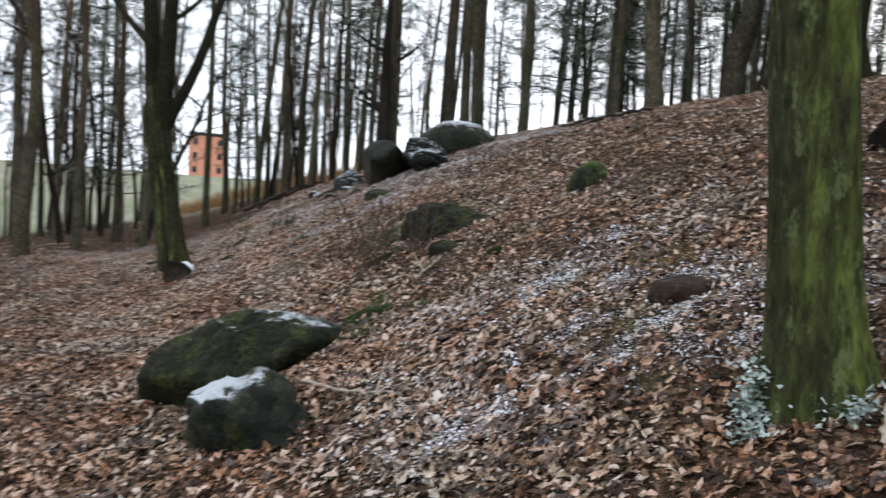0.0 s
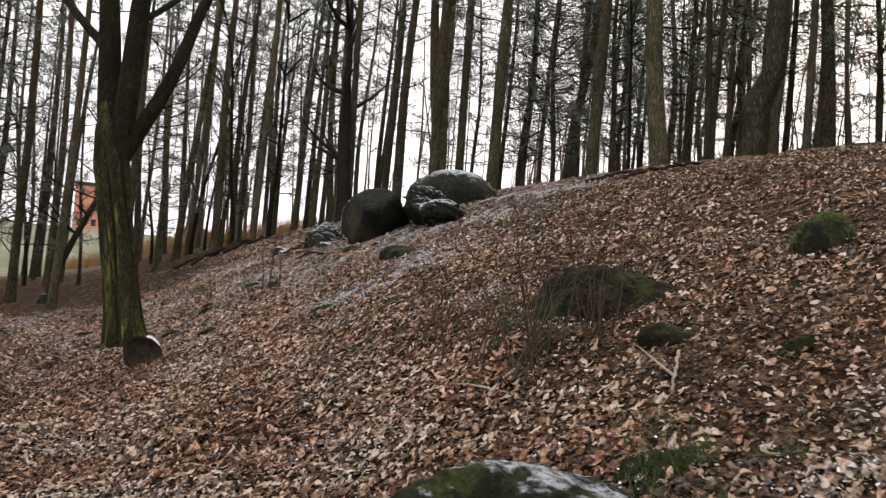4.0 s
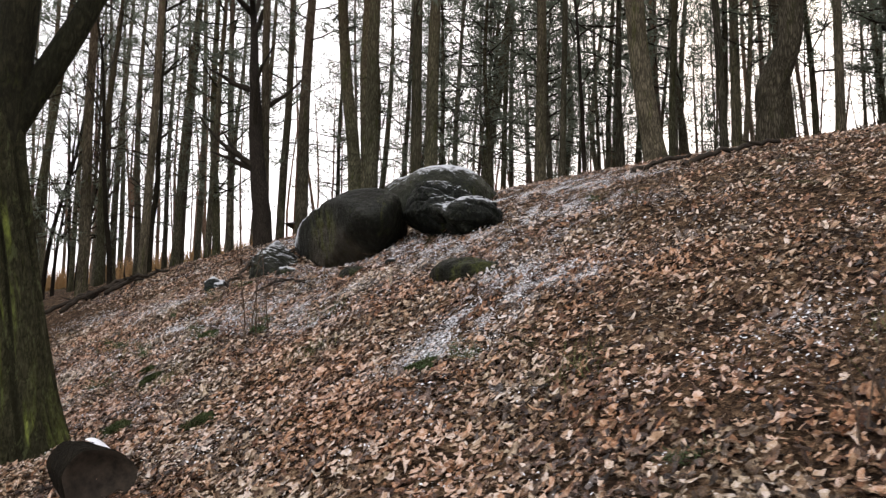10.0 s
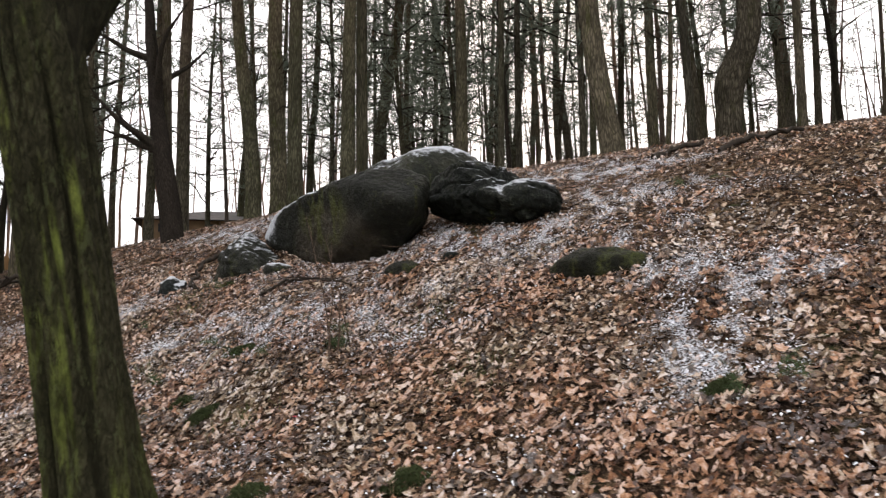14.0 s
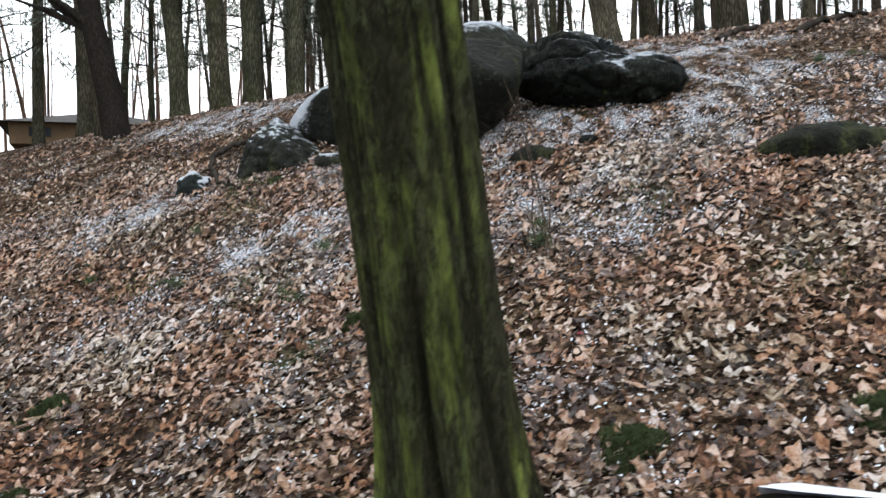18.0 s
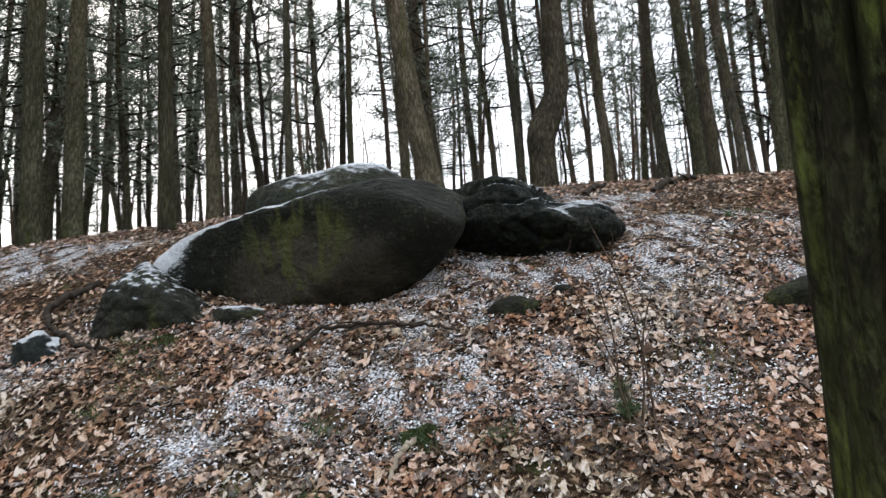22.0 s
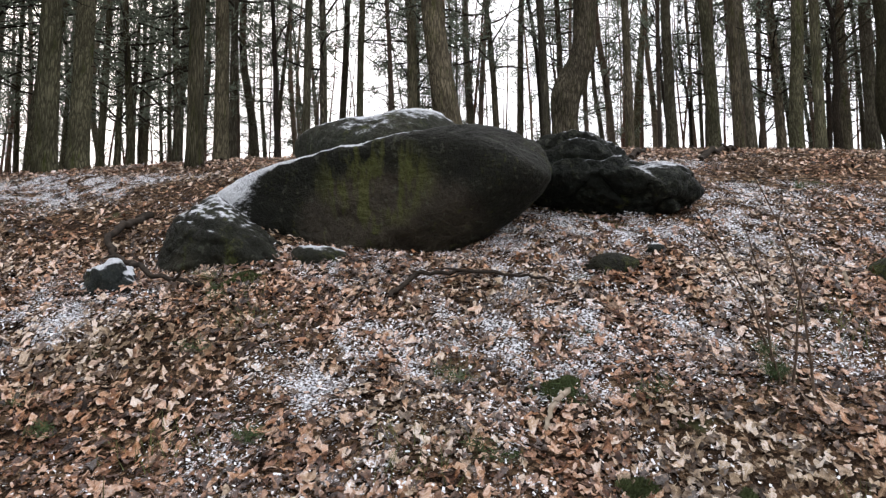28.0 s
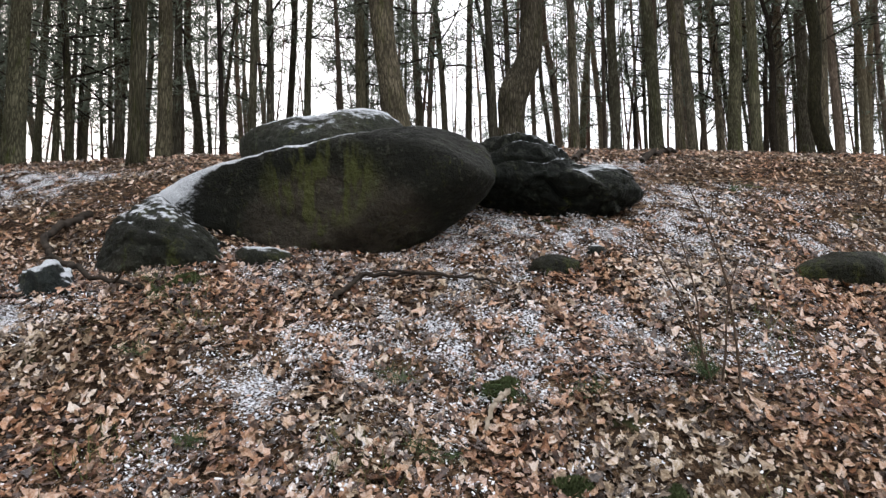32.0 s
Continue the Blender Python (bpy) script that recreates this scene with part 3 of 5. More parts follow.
    hue = np.clip(0.34 + 0.48 * wobble(x, y, 1.3, 33) + rng.normal(0, 0.33, n), 0, 1)
    frost = np.clip(fr + rng.normal(0, 0.13, n), 0, 0.8)
    spread_out = {"tone": np.repeat(tone, k + 1) + rng.normal(0, 0.11, n * (k + 1)), "frost": np.repeat(frost, k + 1), "hue": np.repeat(hue, k + 1),
                  "rib": np.tile(np.abs(shape[:, 1]) / np.abs(shape[:, 1]).max(), n) if lobed else np.full(n * (k + 1), 0.5)}
    ob = new(name, mesh_np(name, verts, None, cells, LEAF, spread_out))
    return tagged(ob, label, "leaf litter", kind="stuff")


leaf_bed("fallen_leaves", 33000, 5, True, ((-1.3, 3.0), (-1.5, 9.5)), "brown curled oak leaves lying thick on the slope", (0.03, 0.092), 0.20)
leaf_bed("fallen_leaves", 38000, 9, True, ((-1.2, 5.2), (9.3, 19.5)), "rust and tan oak leaves lying thick below the boulders", (0.03, 0.092), 0.20)
leaf_bed("leaf_litter", 120000, 6, False, ((-1.3, 5.6), (-2.5, 20.0)), "matted brown and tan fallen leaves on the hillside", (0.014, 0.05), 0.28)
leaf_bed("leaf_litter", 60000, 7, False, ((4.4, 13.5), (-2.0, 26.0)), "brown leaves scattered over the top of the hill", (0.028, 0.07))
leaf_bed("leaf_litter", 14000, 8, False, ((-9.0, -1.0), (4.0, 26.0)), "thin brown leaves on the flat ground at the foot", (0.028, 0.07))
leaf_bed("leaf_litter", 42000, 10, False, ((-0.7, -6.0), (-6.5, 21.0)), "brown leaves trodden along the path at the foot of the slope", (0.02, 0.06), 0.15)
leaf_bed("leaf_litter", 14000, 11, False, ((-1.0, 6.0), (-8.0, -2.0)), "brown leaves thinly spread on the open slope", (0.02, 0.06), 0.2)


def debris(name, count, seed, area, material, length, width, label, category, rise, frosty=0.0):
    """Fine straight slivers strewn over the ground: dropped needles and stalks, or grains of snow."""
    rng = np.random.default_rng(seed)
    (u0, u1), (v0, v1) = area
    u, v = u0 + (u1 - u0) * rng.random(count), v0 + (v1 - v0) * rng.random(count)
    x, y = 0.907 * u - 0.42 * v, 0.42 * u + 0.907 * v
    if frosty:
        keep = rng.random(count) < np.clip((frost_at(x, y) - 0.20) * frosty, 0.0, 1)
        x, y = x[keep], y[keep]
    n = len(x)
    a, ln, w = rng.uniform(0, 6.283, n), rng.uniform(*length, n), rng.uniform(*width, n)
    z0 = rng.uniform(0.3, 1, n) * rise
    tip = rng.normal(0, 0.35, n) * ln
    cx, sx = np.cos(a), np.sin(a)
    row = []
    for l, side, up in ((-0.5, -1, 0), (-0.5, 1, 0.4), (0.5, 0.7, 0.4), (0.5, -0.7, 0)):
        px, py = x + cx * ln * l - sx * w * side, y + sx * ln * l + cx * w * side
        row.append(np.stack([px, py, ground_z(px, py) + z0 + tip * l + up * w], -1))
    verts = np.stack(row, 1).reshape(-1, 3)
    ob = new(name, mesh_np(name, verts, None, np.arange(4 * n).reshape(-1, 4), material, smooth=False))
    return tagged(ob, label, category, kind="stuff")


debris("needle_litter", 36000, 61, ((-1.2, 5.5), (-1.5, 19.0)), STALK, (0.025, 0.08), (0.0009, 0.0022), "fine dark needles and stalks among the leaves", "needle litter", 0.05)
debris("snow_grains", 150000, 62, ((-1.2, 7.0), (-1.5, 22.5)), SNOW, (0.006, 0.022), (0.003, 0.008), "grains of old snow caught between the leaves", "snow", 0.045, 1.5)


# ---- stones ----
def stone(name, at, turn, half, table, material, label, squareness=2.4, rough=0.04, seed=1, blunt=3.2):
    """A boulder: cross-sections strung along its length. Rows of the table: place along the length (-1 to 1), top, bottom, half depth."""
    t = np.array(table, float)
    rings, sides = 48, 40
    s = -np.cos(np.linspace(0, math.pi, rings))
    end = np.sqrt(np.clip(1 - np.abs(s) ** blunt, 0, 1))
    top, bot, dep = (np.interp(s, t[:, 0], t[:, c]) for c in (1, 2, 3))
    for _ in range(4):
        top, bot, dep = (np.convolve(np.pad(q, 1, "edge"), (0.25, 0.5, 0.25), "valid") for q in (top, bot, dep))
    mid, hh = (top + bot) / 2, (top - bot) / 2 * end
    th = np.arange(sides) * 2 * math.pi / sides
    c = np.sign(np.cos(th)) * np.abs(np.cos(th)) ** (2 / squareness)
    z = np.sign(np.sin(th)) * np.abs(np.sin(th)) ** (2 / squareness)
    rise = hh[:, None] * z[None]
    P = np.stack([half * s[:, None] + 0 * c[None], (dep * end)[:, None] * c[None], mid[:, None] + rise], -1).reshape(-1, 3)
    off = Vector((seed * 7.31, seed * 3.17, seed * 1.93))
    centre = np.array([0, 0, float(np.mean(mid))])
    for i, p in enumerate(P):
        q = Vector(p) + off
        d = noise.fractal(q * 1.6, 1.0, 2.0, 3) * rough + (abs(noise.fractal(q * 4.5, 0.9, 2.0, 4)) - 0.25) * rough * 0.7
        way = p - centre
        P[i] = p + way / (np.linalg.norm(way) + 1e-6) * d * 1.6
    a = np.arange(rings - 1)[:, None] * sides
    o = np.arange(sides)
    q = np.stack([a + o, a + (o + 1) % sides, a + sides + (o + 1) % sides, a + sides + o], -1).reshape(-1, 4)
    ob = new(name, mesh_np(name, P, None, q, material))
    ob.matrix_world = pose(*at, 0, 0, turn)
    return tagged(ob, label, "rock")


def ball_grid(n):
    """Points and faces of a cube blown up to a ball."""
    g = np.tan(np.linspace(-1, 1, n + 1) * math.pi / 4)
    a, b = np.meshgrid(g, g, indexing="ij")
    o = np.ones_like(a)
    sides = [(o, a, b), (-o, b, a), (b, o, a), (a, -o, b), (a, b, o), (b, a, -o)]
    pts = np.concatenate([np.stack(q, -1).reshape(-1, 3) for q in sides])
    pts /= np.linalg.norm(pts, axis=1)[:, None]
    _, keep, same = np.unique(np.round(pts, 5) + 0.0, axis=0, return_index=True, return_inverse=True)
    i = (np.arange(n)[:, None] * (n + 1) + np.arange(n)).ravel()
    quads = np.concatenate([np.stack([i, i + n + 1, i + n + 2, i + 1], -1) + k * (n + 1) ** 2 for k in range(6)])
    return pts[keep], same.ravel()[quads]


def faced_stone(name, at, turn, reach, material, label, crisp=18.0, rough=0.02, seed=1, dents=(), group="", n=34, lobes=(), cracks=0.0):
    """A boulder bounded by worn faces. Rows of reach: how far up the faces look, the first one's bearing, then their distances from the middle, evenly round."""
    d, quads = ball_grid(n)
    pull = 0.0
    for up, first, far in reach:
        for k, h in enumerate(far):
            az, e = radians(first + 360 * k / len(far)), radians(up)
            face = np.array((math.cos(az) * math.cos(e), math.sin(az) * math.cos(e), math.sin(e)))
            pull = pull + (np.maximum(d @ face, 0) / h) ** crisp
    r = pull ** (-1 / crisp)
    for bearing, up, wide, deep in dents:
        az, e = radians(bearing), radians(up)
        gap = np.arccos(np.clip(d @ np.array((math.cos(az) * math.cos(e), math.sin(az) * math.cos(e), math.sin(e))), -1, 1))
        r = r - deep * np.exp(-(gap / radians(wide)) ** 2)
    for cx, cy, cz, wide, high in lobes:        # a rounded bulge standing out of the rest
        q = np.array((1 / wide, 1 / wide, 1 / high))
        a, b, c = ((d * q) ** 2).sum(1), -2 * ((d * q) @ (np.array((cx, cy, cz)) * q)), ((np.array((cx, cy, cz)) * q) ** 2).sum() - 1
        out = b * b - 4 * a * c
        r = np.maximum(r, np.where(out > 0, (-b + np.sqrt(np.maximum(out, 0))) / (2 * a), 0))
    P = d * r[:, None]
    off = Vector((seed * 7.31, seed * 3.17, seed * 1.93))
    lift = np.array([noise.fractal((Vector(q) + off) * 2.2, 1.0, 2.0, 3) * 0.9 + (abs(noise.fractal((Vector(q) + off) * 6.5, 0.9, 2.0, 4)) - 0.25) for q in P])
    split = np.array([noise.noise((Vector((q[0], q[1], 1.7 * q[2])) + off) * 2.3) for q in P])
    lift = lift - cracks / rough * np.exp(-(split / 0.07) ** 2)          # weathered clefts
    P = P + d * (lift * rough)[:, None] + (0, 0, at[2])
    ob = new(name, mesh_np(name, P, None, quads, material))
    ob.matrix_world = pose(at[0], at[1], 0, 0, 0, turn)
    return tagged(ob, label, "rock", group)


# main group on the slope
faced_stone("boulder", (-1.204, 17.016, 1.327), 104.0,
            [(-50, 22.5, (1.28, 0.95, 0.62, 1.28, 1.03, 0.68, 0.35, 1.28)), (-12, 0, (1.82, 1.44, 0.44, 1.47, 1.69, 1.13, 0.94, 1.45)),
             (18, 22.5, (1.70, 0.9, 1.1, 1.76, 1.80, 1.11, 1.1, 1.70)), (48, 0, (1.50, 0.91, 0.62, 0.98, 1.55, 1.31, 0.45, 1.13)), (80, 0, (0.39,))],
            ROCK_MAIN, "large dark lens-shaped boulder with green streaks and a snowy shoulder", 18.0, 0.026, 1, group="boulders on the slope", n=44, cracks=0.012)
faced_stone("boulder", (0.10, 15.192, 1.49), 120.0,
            [(-50, 22.5, (0.8, 0.39, 0.76, 0.84, 0.81, 0.26, 0.36, 0.8)), (-12, 0, (1.0, 0.9, 0.79, 0.77, 1.08, 0.92, 0.79, 0.92)),
             (18, 22.5, (0.92, 0.52, 0.82, 1.0, 0.99, 0.82, 0.82, 1.04)), (48, 0, (0.96, 0.83, 0.69, 0.34, 0.81, 0.28, 0.67, 0.8)), (80, 0, (0.49,))],
            ROCK_SIDE, "blackish rounded boulder with snow caught in its hollows", 20.0, 0.055, 2, ((160, 40, 15, 0.10), (140, 26, 10, 0.06), (120, 12, 9, 0.06), (80, 30, 11, 0.06), (60, 5, 10, 0.05)), "boulders on the slope", 44, ((-0.48, 0.14, -0.13, 0.40, 0.27),), 0.055)
faced_stone("boulder", (0.566, 18.038, 1.991), 109.0,
            [(-50, 22.5, (0.88, 0.84, 0.84, 0.88, 0.88, 0.84, 0.84, 0.88)), (-12, 0, (1.05, 1.02, 0.99, 1.04, 1.03, 1.08, 0.99, 1.04)),
             (18, 22.5, (1.17, 1.0, 0.99, 1.04, 1.06, 1.11, 0.99, 1.06)), (48, 0, (1.09, 1.08, 0.81, 0.93, 0.94, 0.91, 0.88, 0.95)), (80, 0, (0.54,))],
            ROCK_TOP, "grey-green domed boulder with a snow patch on one side", 22.0, 0.03, 3, group="boulders on the slope")
faced_stone("boulder", (-2.182, 17.916, 0.668), 109.0,
            [(-50, 22.5, (0.72, 0.52, 0.52, 0.62, 0.62, 0.52, 0.52, 0.72)), (-12, 0, (1.02, 0.70, 0.5, 0.66, 0.79, 0.65, 0.5, 0.66)),
             (18, 22.5, (0.64, 0.49, 0.54, 0.74, 0.74, 0.54, 0.55, 0.90)), (48, 0, (0.60, 0.56, 0.48, 0.50, 0.34, 0.36, 0.48, 0.58)), (80, 0, (0.66,))],
            ROCK_FOOT, "small wedge-shaped grey stone with snow along its ridge", 30.0, 0.045, 4, group="boulders on the slope", cracks=0.02)


def small_stone(name, x, y, half, rise, depth, turn, material, label, seed, sink=0.18, rough=0.05, square=2.3):
    z = gz(x, y)
    lo = z - sink
    return stone(name, (x, y, 0), turn, half, [(-1, z + rise * 0.5, lo, depth * 0.5), (-0.5, z + rise * 0.92, lo, depth * 0.9), (0, z + rise, lo, depth), (0.5, z + rise * 0.88, lo, depth * 0.9), (1, z + rise * 0.45, lo, depth * 0.5)],
                 material, label, square, rough, seed)


# stones of the first stretch
faced_stone("boulder", (-0.133, 3.714, -1.192), 19.0,
            [(-30, 0, (0.86, 0.35, 0.72, 1.0, 0.50, 0.40)), (12, 30, (0.89, 0.59, 0.72, 0.95, 0.64, 0.87)), (45, 0, (0.89, 0.65, 0.42, 0.74, 0.28, 0.60)), (82, 0, (0.44,))],
            ROCK_GREEN, "low dark green boulder with a snowy rim among leaves", 14.0, 0.035, 5, ((-8, 62, 12, 0.05),))
stone("stone", (0.52, 2.05, 0.0), -8.0, 0.38,
      [(-1, -1.0, -1.6, 0.25), (-0.5, -0.98, -1.6, 0.32), (0, -1.01, -1.6, 0.33), (0.5, -1.06, -1.55, 0.3), (1, -1.10, -1.5, 0.22)],
      ROCK_SNOWY, "snow-covered angular stone beside the green boulder", 3.0, 0.10, 6, blunt=7.0)
faced_stone("boulder", (1.40, 6.93, -0.18), -40.0,
            [(-30, 0, (0.80, 0.6, 0.6, 0.80, 0.54, 0.62)), (12, 30, (0.82, 0.54, 0.78, 0.74, 0.50, 0.80)), (45, 0, (0.66, 0.45, 0.33, 0.70, 0.64, 0.43)), (82, 0, (0.48,))],
            ROCK_MOSS, "low brown-green mossy boulder sunk in the slope", 12.0, 0.065, 7)
small_stone("stone", 2.95, 6.56, 0.27, 0.21, 0.24, -20, ROCK_MOSS, "bright green moss cushion on a rounded stone", 8, 0.25)
small_stone("stone", -0.45, 12.55, 0.55, 0.10, 0.34, -55, ROCK_MOSS, "flat mossy dark stone level with the leaves", 9, 0.25, 0.03)
small_stone("stone", -1.38, 14.72, 0.26, 0.09, 0.15, -50, ROCK_MOSS, "small flat dark stone in the snow", 10, 0.2, 0.03)
small_stone("stone", -0.95, 14.5, 0.09, 0.06, 0.07, -50, ROCK_SIDE, "fist-sized dark stone in the snow", 14, 0.1, 0.02)
small_stone("stone", -2.12, 17.02, 0.28, 0.10, 0.16, -70, ROCK_FOOT, "flat stone under the boulder with a skin of snow", 11, 0.2, 0.03)
small_stone("stone", -3.24, 18.22, 0.27, 0.23, 0.22, 110, ROCK_CAP, "snow-covered stone beside a fallen branch", 12, 0.2, 0.06, 2.8)
small_stone("stone", 3.25, 2.35, 0.36, 0.05, 0.22, 10, ROCK_EARTH, "dark earthy stone half under leaves", 13, 0.25, 0.04)
small_stone("stone", 1.42, 5.67, 0.22, 0.05, 0.13, -15, ROCK_MOSS, "small dark stone level with the leaves", 17, 0.15, 0.04)
small_stone("stone", -10.6, 23.2, 0.25, 0.25, 0.2, 30, ROCK_SNOWY, "small snow-covered stone on the flat ground", 16, 0.2, 0.05)


# ---- trees ----
def needles(centres, rng, blades, reach, wide=0.020):
    """Tufts of stiff needles around the given points."""
    c = np.repeat(centres, blades, axis=0)
    n = len(c)
    d = rng.normal(0, 1, (n, 3))
    d[:, 2] += 0.35
    d /= np.linalg.norm(d, axis=1)[:, None]
    side = np.cross(d, rng.normal(0, 1, (n, 3)))
    side /= np.linalg.norm(side, axis=1)[:, None] + 1e-9
    r = reach * rng.uniform(0.6, 1.2, n)[:, None]
    w = wide * rng.uniform(0.7, 1.3, n)[:, None]
    start = c + rng.normal(0, reach * 0.35, (n, 3))
    v = np.stack([start - side * w, start + side * w, start + d * r], 1).reshape(-1, 3)
    return v, np.arange(n * 3).reshape(-1, 3)


def pine(height, girth, seed, low=0.42, boughs=34, curve=0.25, blades=16, wide=0.017, reach=0.26, bark=None):
    """A tall pine: bare trunk, dead snags below, boughs with needle tufts above."""
    rng = np.random.default_rng(seed)
    tree = new("pine_tree")
    zs = np.concatenate([[-0.6, 0.0, 0.25, 0.6], np.linspace(1.2, height, 16)])
    ph, k = rng.uniform(0, 6.28, 2), rng.uniform(0.5, 1.0)
    ox = curve * (np.sin(zs * k * 0.35 + ph[0]) - math.sin(ph[0])) * np.clip(zs / 5, 0, 1)
    oy = curve * (np.sin(zs * k * 0.30 + ph[1]) - math.sin(ph[1])) * np.clip(zs / 5, 0, 1)
    rad = girth / 2 * (0.14 + 0.86 * np.clip(1 - zs / height, 0, 1) ** 0.75) * (1 + 0.30 * np.exp(-np.clip(zs + 0.1, 0, 9) / 0.28))
    axis = np.stack([ox, oy, zs], -1)
    t = Tubes()
    t.add(axis, rad, 12, 0.045, seed)
    trunk = part("trunk", t.mesh("trunk", bark or BARK_PINE), tree)
    at = lambda z: np.array([np.interp(z, zs, ox), np.interp(z, zs, oy), z])  # noqa: E731
    snag, bough, tufts = Tubes(), Tubes(), []
    for _ in range(18):
        z = rng.uniform(1.8, height * 0.75)
        th = rng.uniform(0, 6.283)
        length = rng.uniform(0.25, 1.5)
        p = sway(at(z), (math.cos(th), math.sin(th), rng.uniform(-0.25, 0.3)), length, 4, rng, 0.14)
        snag.add(p, np.linspace(0.018, 0.005, 5), 3)
    tagged(part("dead_branch", snag.mesh("dead_branch", BARK_DARK), trunk), kind="stuff")
    for b in range(boughs):
        z = height * (low + (0.98 - low) * (b + rng.random()) / boughs)
        th = b * 2.4 + rng.uniform(-0.6, 0.6)
        length = (0.7 + 2.2 * (1 - (z / height - low) / (1 - low)) ** 0.6) * rng.uniform(0.55, 1.2) * min(1.2, 0.5 + girth * 1.8)
        p = sway(at(z), (math.cos(th), math.sin(th), rng.uniform(-0.05, 0.5)), length, 6, rng, 0.16, 0.03)
        bough.add(p, np.linspace(0.035, 0.008, 7), 3)
        for q in p[2:]:                         # needles in flat layers along the bough
            for _ in range(2):
                tufts.append(q + rng.normal(0, 0.30, 3) * (1, 1, 0.30))
    limbs = tagged(part("bough", bough.mesh("bough", BARK_DARK), tree), kind="stuff")
    v, f = needles(np.array(tufts), rng, blades, reach, wide)
    tagged(part("crown", mesh_np("crown", v, f, None, NEEDLE, smooth=False), limbs), kind="stuff")
    return tree


def bare_tree(height, girth, seed, spread_to=0.45, limbs=14):
    """A thin leafless broadleaf tree with fine twigs."""
    rng = np.random.default_rng(seed)
    tree = new("bare_tree")
    trunk = sway((0, 0, -0.4), (rng.normal(0, 0.05), rng.normal(0, 0.05), 1), height, 16, rng, 0.045, 0.02)
    t = Tubes()
    t.add(trunk, girth / 2 * np.linspace(1.15, 0.1, 17), 9, 0.04, seed)
    part("trunk", t.mesh("trunk", BARK_DARK), tree)
    t, w = Tubes(), Tubes()
    for b in range(limbs):
        i = rng.integers(4, 15)
        th = rng.uniform(0, 6.283)
        length = height * rng.uniform(0.10, 0.26)
        p = sway(trunk[i], (math.cos(th) * spread_to, math.sin(th) * spread_to, rng.uniform(0.2, 0.7)), length, 7, rng, 0.13, 0.03)
        t.add(p, girth * 0.22 * np.linspace(1, 0.15, 8), 5)
        for _ in range(7):
            s = p[rng.integers(2, 8)]
            d = rng.normal(0, 1, 3) + (0, 0, 0.5)
            w.add(sway(s, d, rng.uniform(0.4, 1.2), 5, rng, 0.22, 0.02), np.linspace(0.010, 0.003, 6), 3)
    tagged(part("limb", t.mesh("limb", BARK_DARK), tree), kind="stuff")
    tagged(part("twig", w.mesh("twig", BARK_DARK), tree), kind="stuff")
    return tree


def scaled(x, y, k=1.0, h=1.0, turn=0.0, lean=(0, 0)):
    return pose(x, y, gz(x, y), lean[0], lean[1], turn) @ Matrix.Diagonal((k, k, h, 1))


def grow(tree, m):
    """Another tree of the same form; the pose gives its whole size."""
    k = tree.scale
    return copy_thing(tree, m @ Matrix.Diagonal((1 / k[0], 1 / k[1], 1 / k[2], 1)))


PINES = [tagged(pine(19 + 1.1 * (i % 4), 0.42, 100 + i, (0.20, 0.27, 0.36, 0.23, 0.40, 0.18)[i], 28, (0.20, 0.36, 0.16, 0.42, 0.28, 0.38)[i], 12, 0.019),
                "tall slender pine with brown bark, dead snags and a high crown", "pine tree", "pines of the wood") for i in range(6)]
YOUNG = [tagged(pine(11.5 + 1.5 * i, 0.2, 150 + i, (0.10, 0.16, 0.22, 0.13)[i], 38, 0.2, 10, 0.0165),
                "young pine with a narrow dark green crown reaching low", "pine tree", "young pines of the wood") for i in range(4)]
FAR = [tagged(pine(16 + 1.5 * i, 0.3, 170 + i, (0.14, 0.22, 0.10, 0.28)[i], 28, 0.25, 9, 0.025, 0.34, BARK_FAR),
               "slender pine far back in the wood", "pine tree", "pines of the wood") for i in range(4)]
SPARSE = [tagged(pine(17 + 2 * i, 0.40, 190 + i, (0.50, 0.42, 0.56)[i], 19, 0.35, 11, 0.022), "bare-stemmed pine with a small high crown", "pine tree", "pines of the wood") for i in range(3)]
THIN = [tagged(bare_tree(11 + i, 0.16, 200 + i), "thin leafless young tree with dark bark and fine twigs", "bare tree", "bare trees of the wood") for i in range(3)]

# pines that stand on and behind the brow: x, y, trunk width
BROW_PINES = [(13, 23.9, 0.54), (16.3, 34.4, 0.45), (-0.8, 32.9, 0.55), (7, 35, 0.6), (5.8, 26, 0.43), (13.9, 28.4, 0.3), (16, 40.7, 0.36), (17.8, 45.8, 0.46), (5.2, 23, 0.2), (16.6, 39.5, 0.4), (2.5, 26.6, 0.5), (0.7, 26.9, 0.58), (22, 27.2, 0.46), (15.1, 45.2, 0.5), (8.5, 13.4, 0.25), (-3.5, 49.4, 0.42), (5.2, 50.3, 0.5), (9.1, 14.9, 0.25), (1, 21.8, 0.3), (0.7, 29.6, 0.6)]
BACK_PINES = [(-5, 43.7, 0.4), (6.7, 18.2, 0.2), (-2.3, 53.3, 0.46), (18.4, 38, 0.44), (13, 14, 0.44), (12.1, 15.8, 0.42), (17.5, 12.2, 0.48), (32.5, 22.7, 0.5), (11.8, 44.9, 0.38), (9.4, 24.5, 0.24), (14.5, 17.3, 0.4), (-9.8, 32.9, 0.4), (11.2, 23.9, 0.36), (-7.4, 32, 0.33), (-7.4, 29.3, 0.4), (-14, 52.4, 0.46), (14.8, 15.2, 0.33), (31.3, 23.9, 0.34), (8.5, 17, 0.23), (20.8, 24.5, 0.34), (-5.6, 41.6, 0.36)]
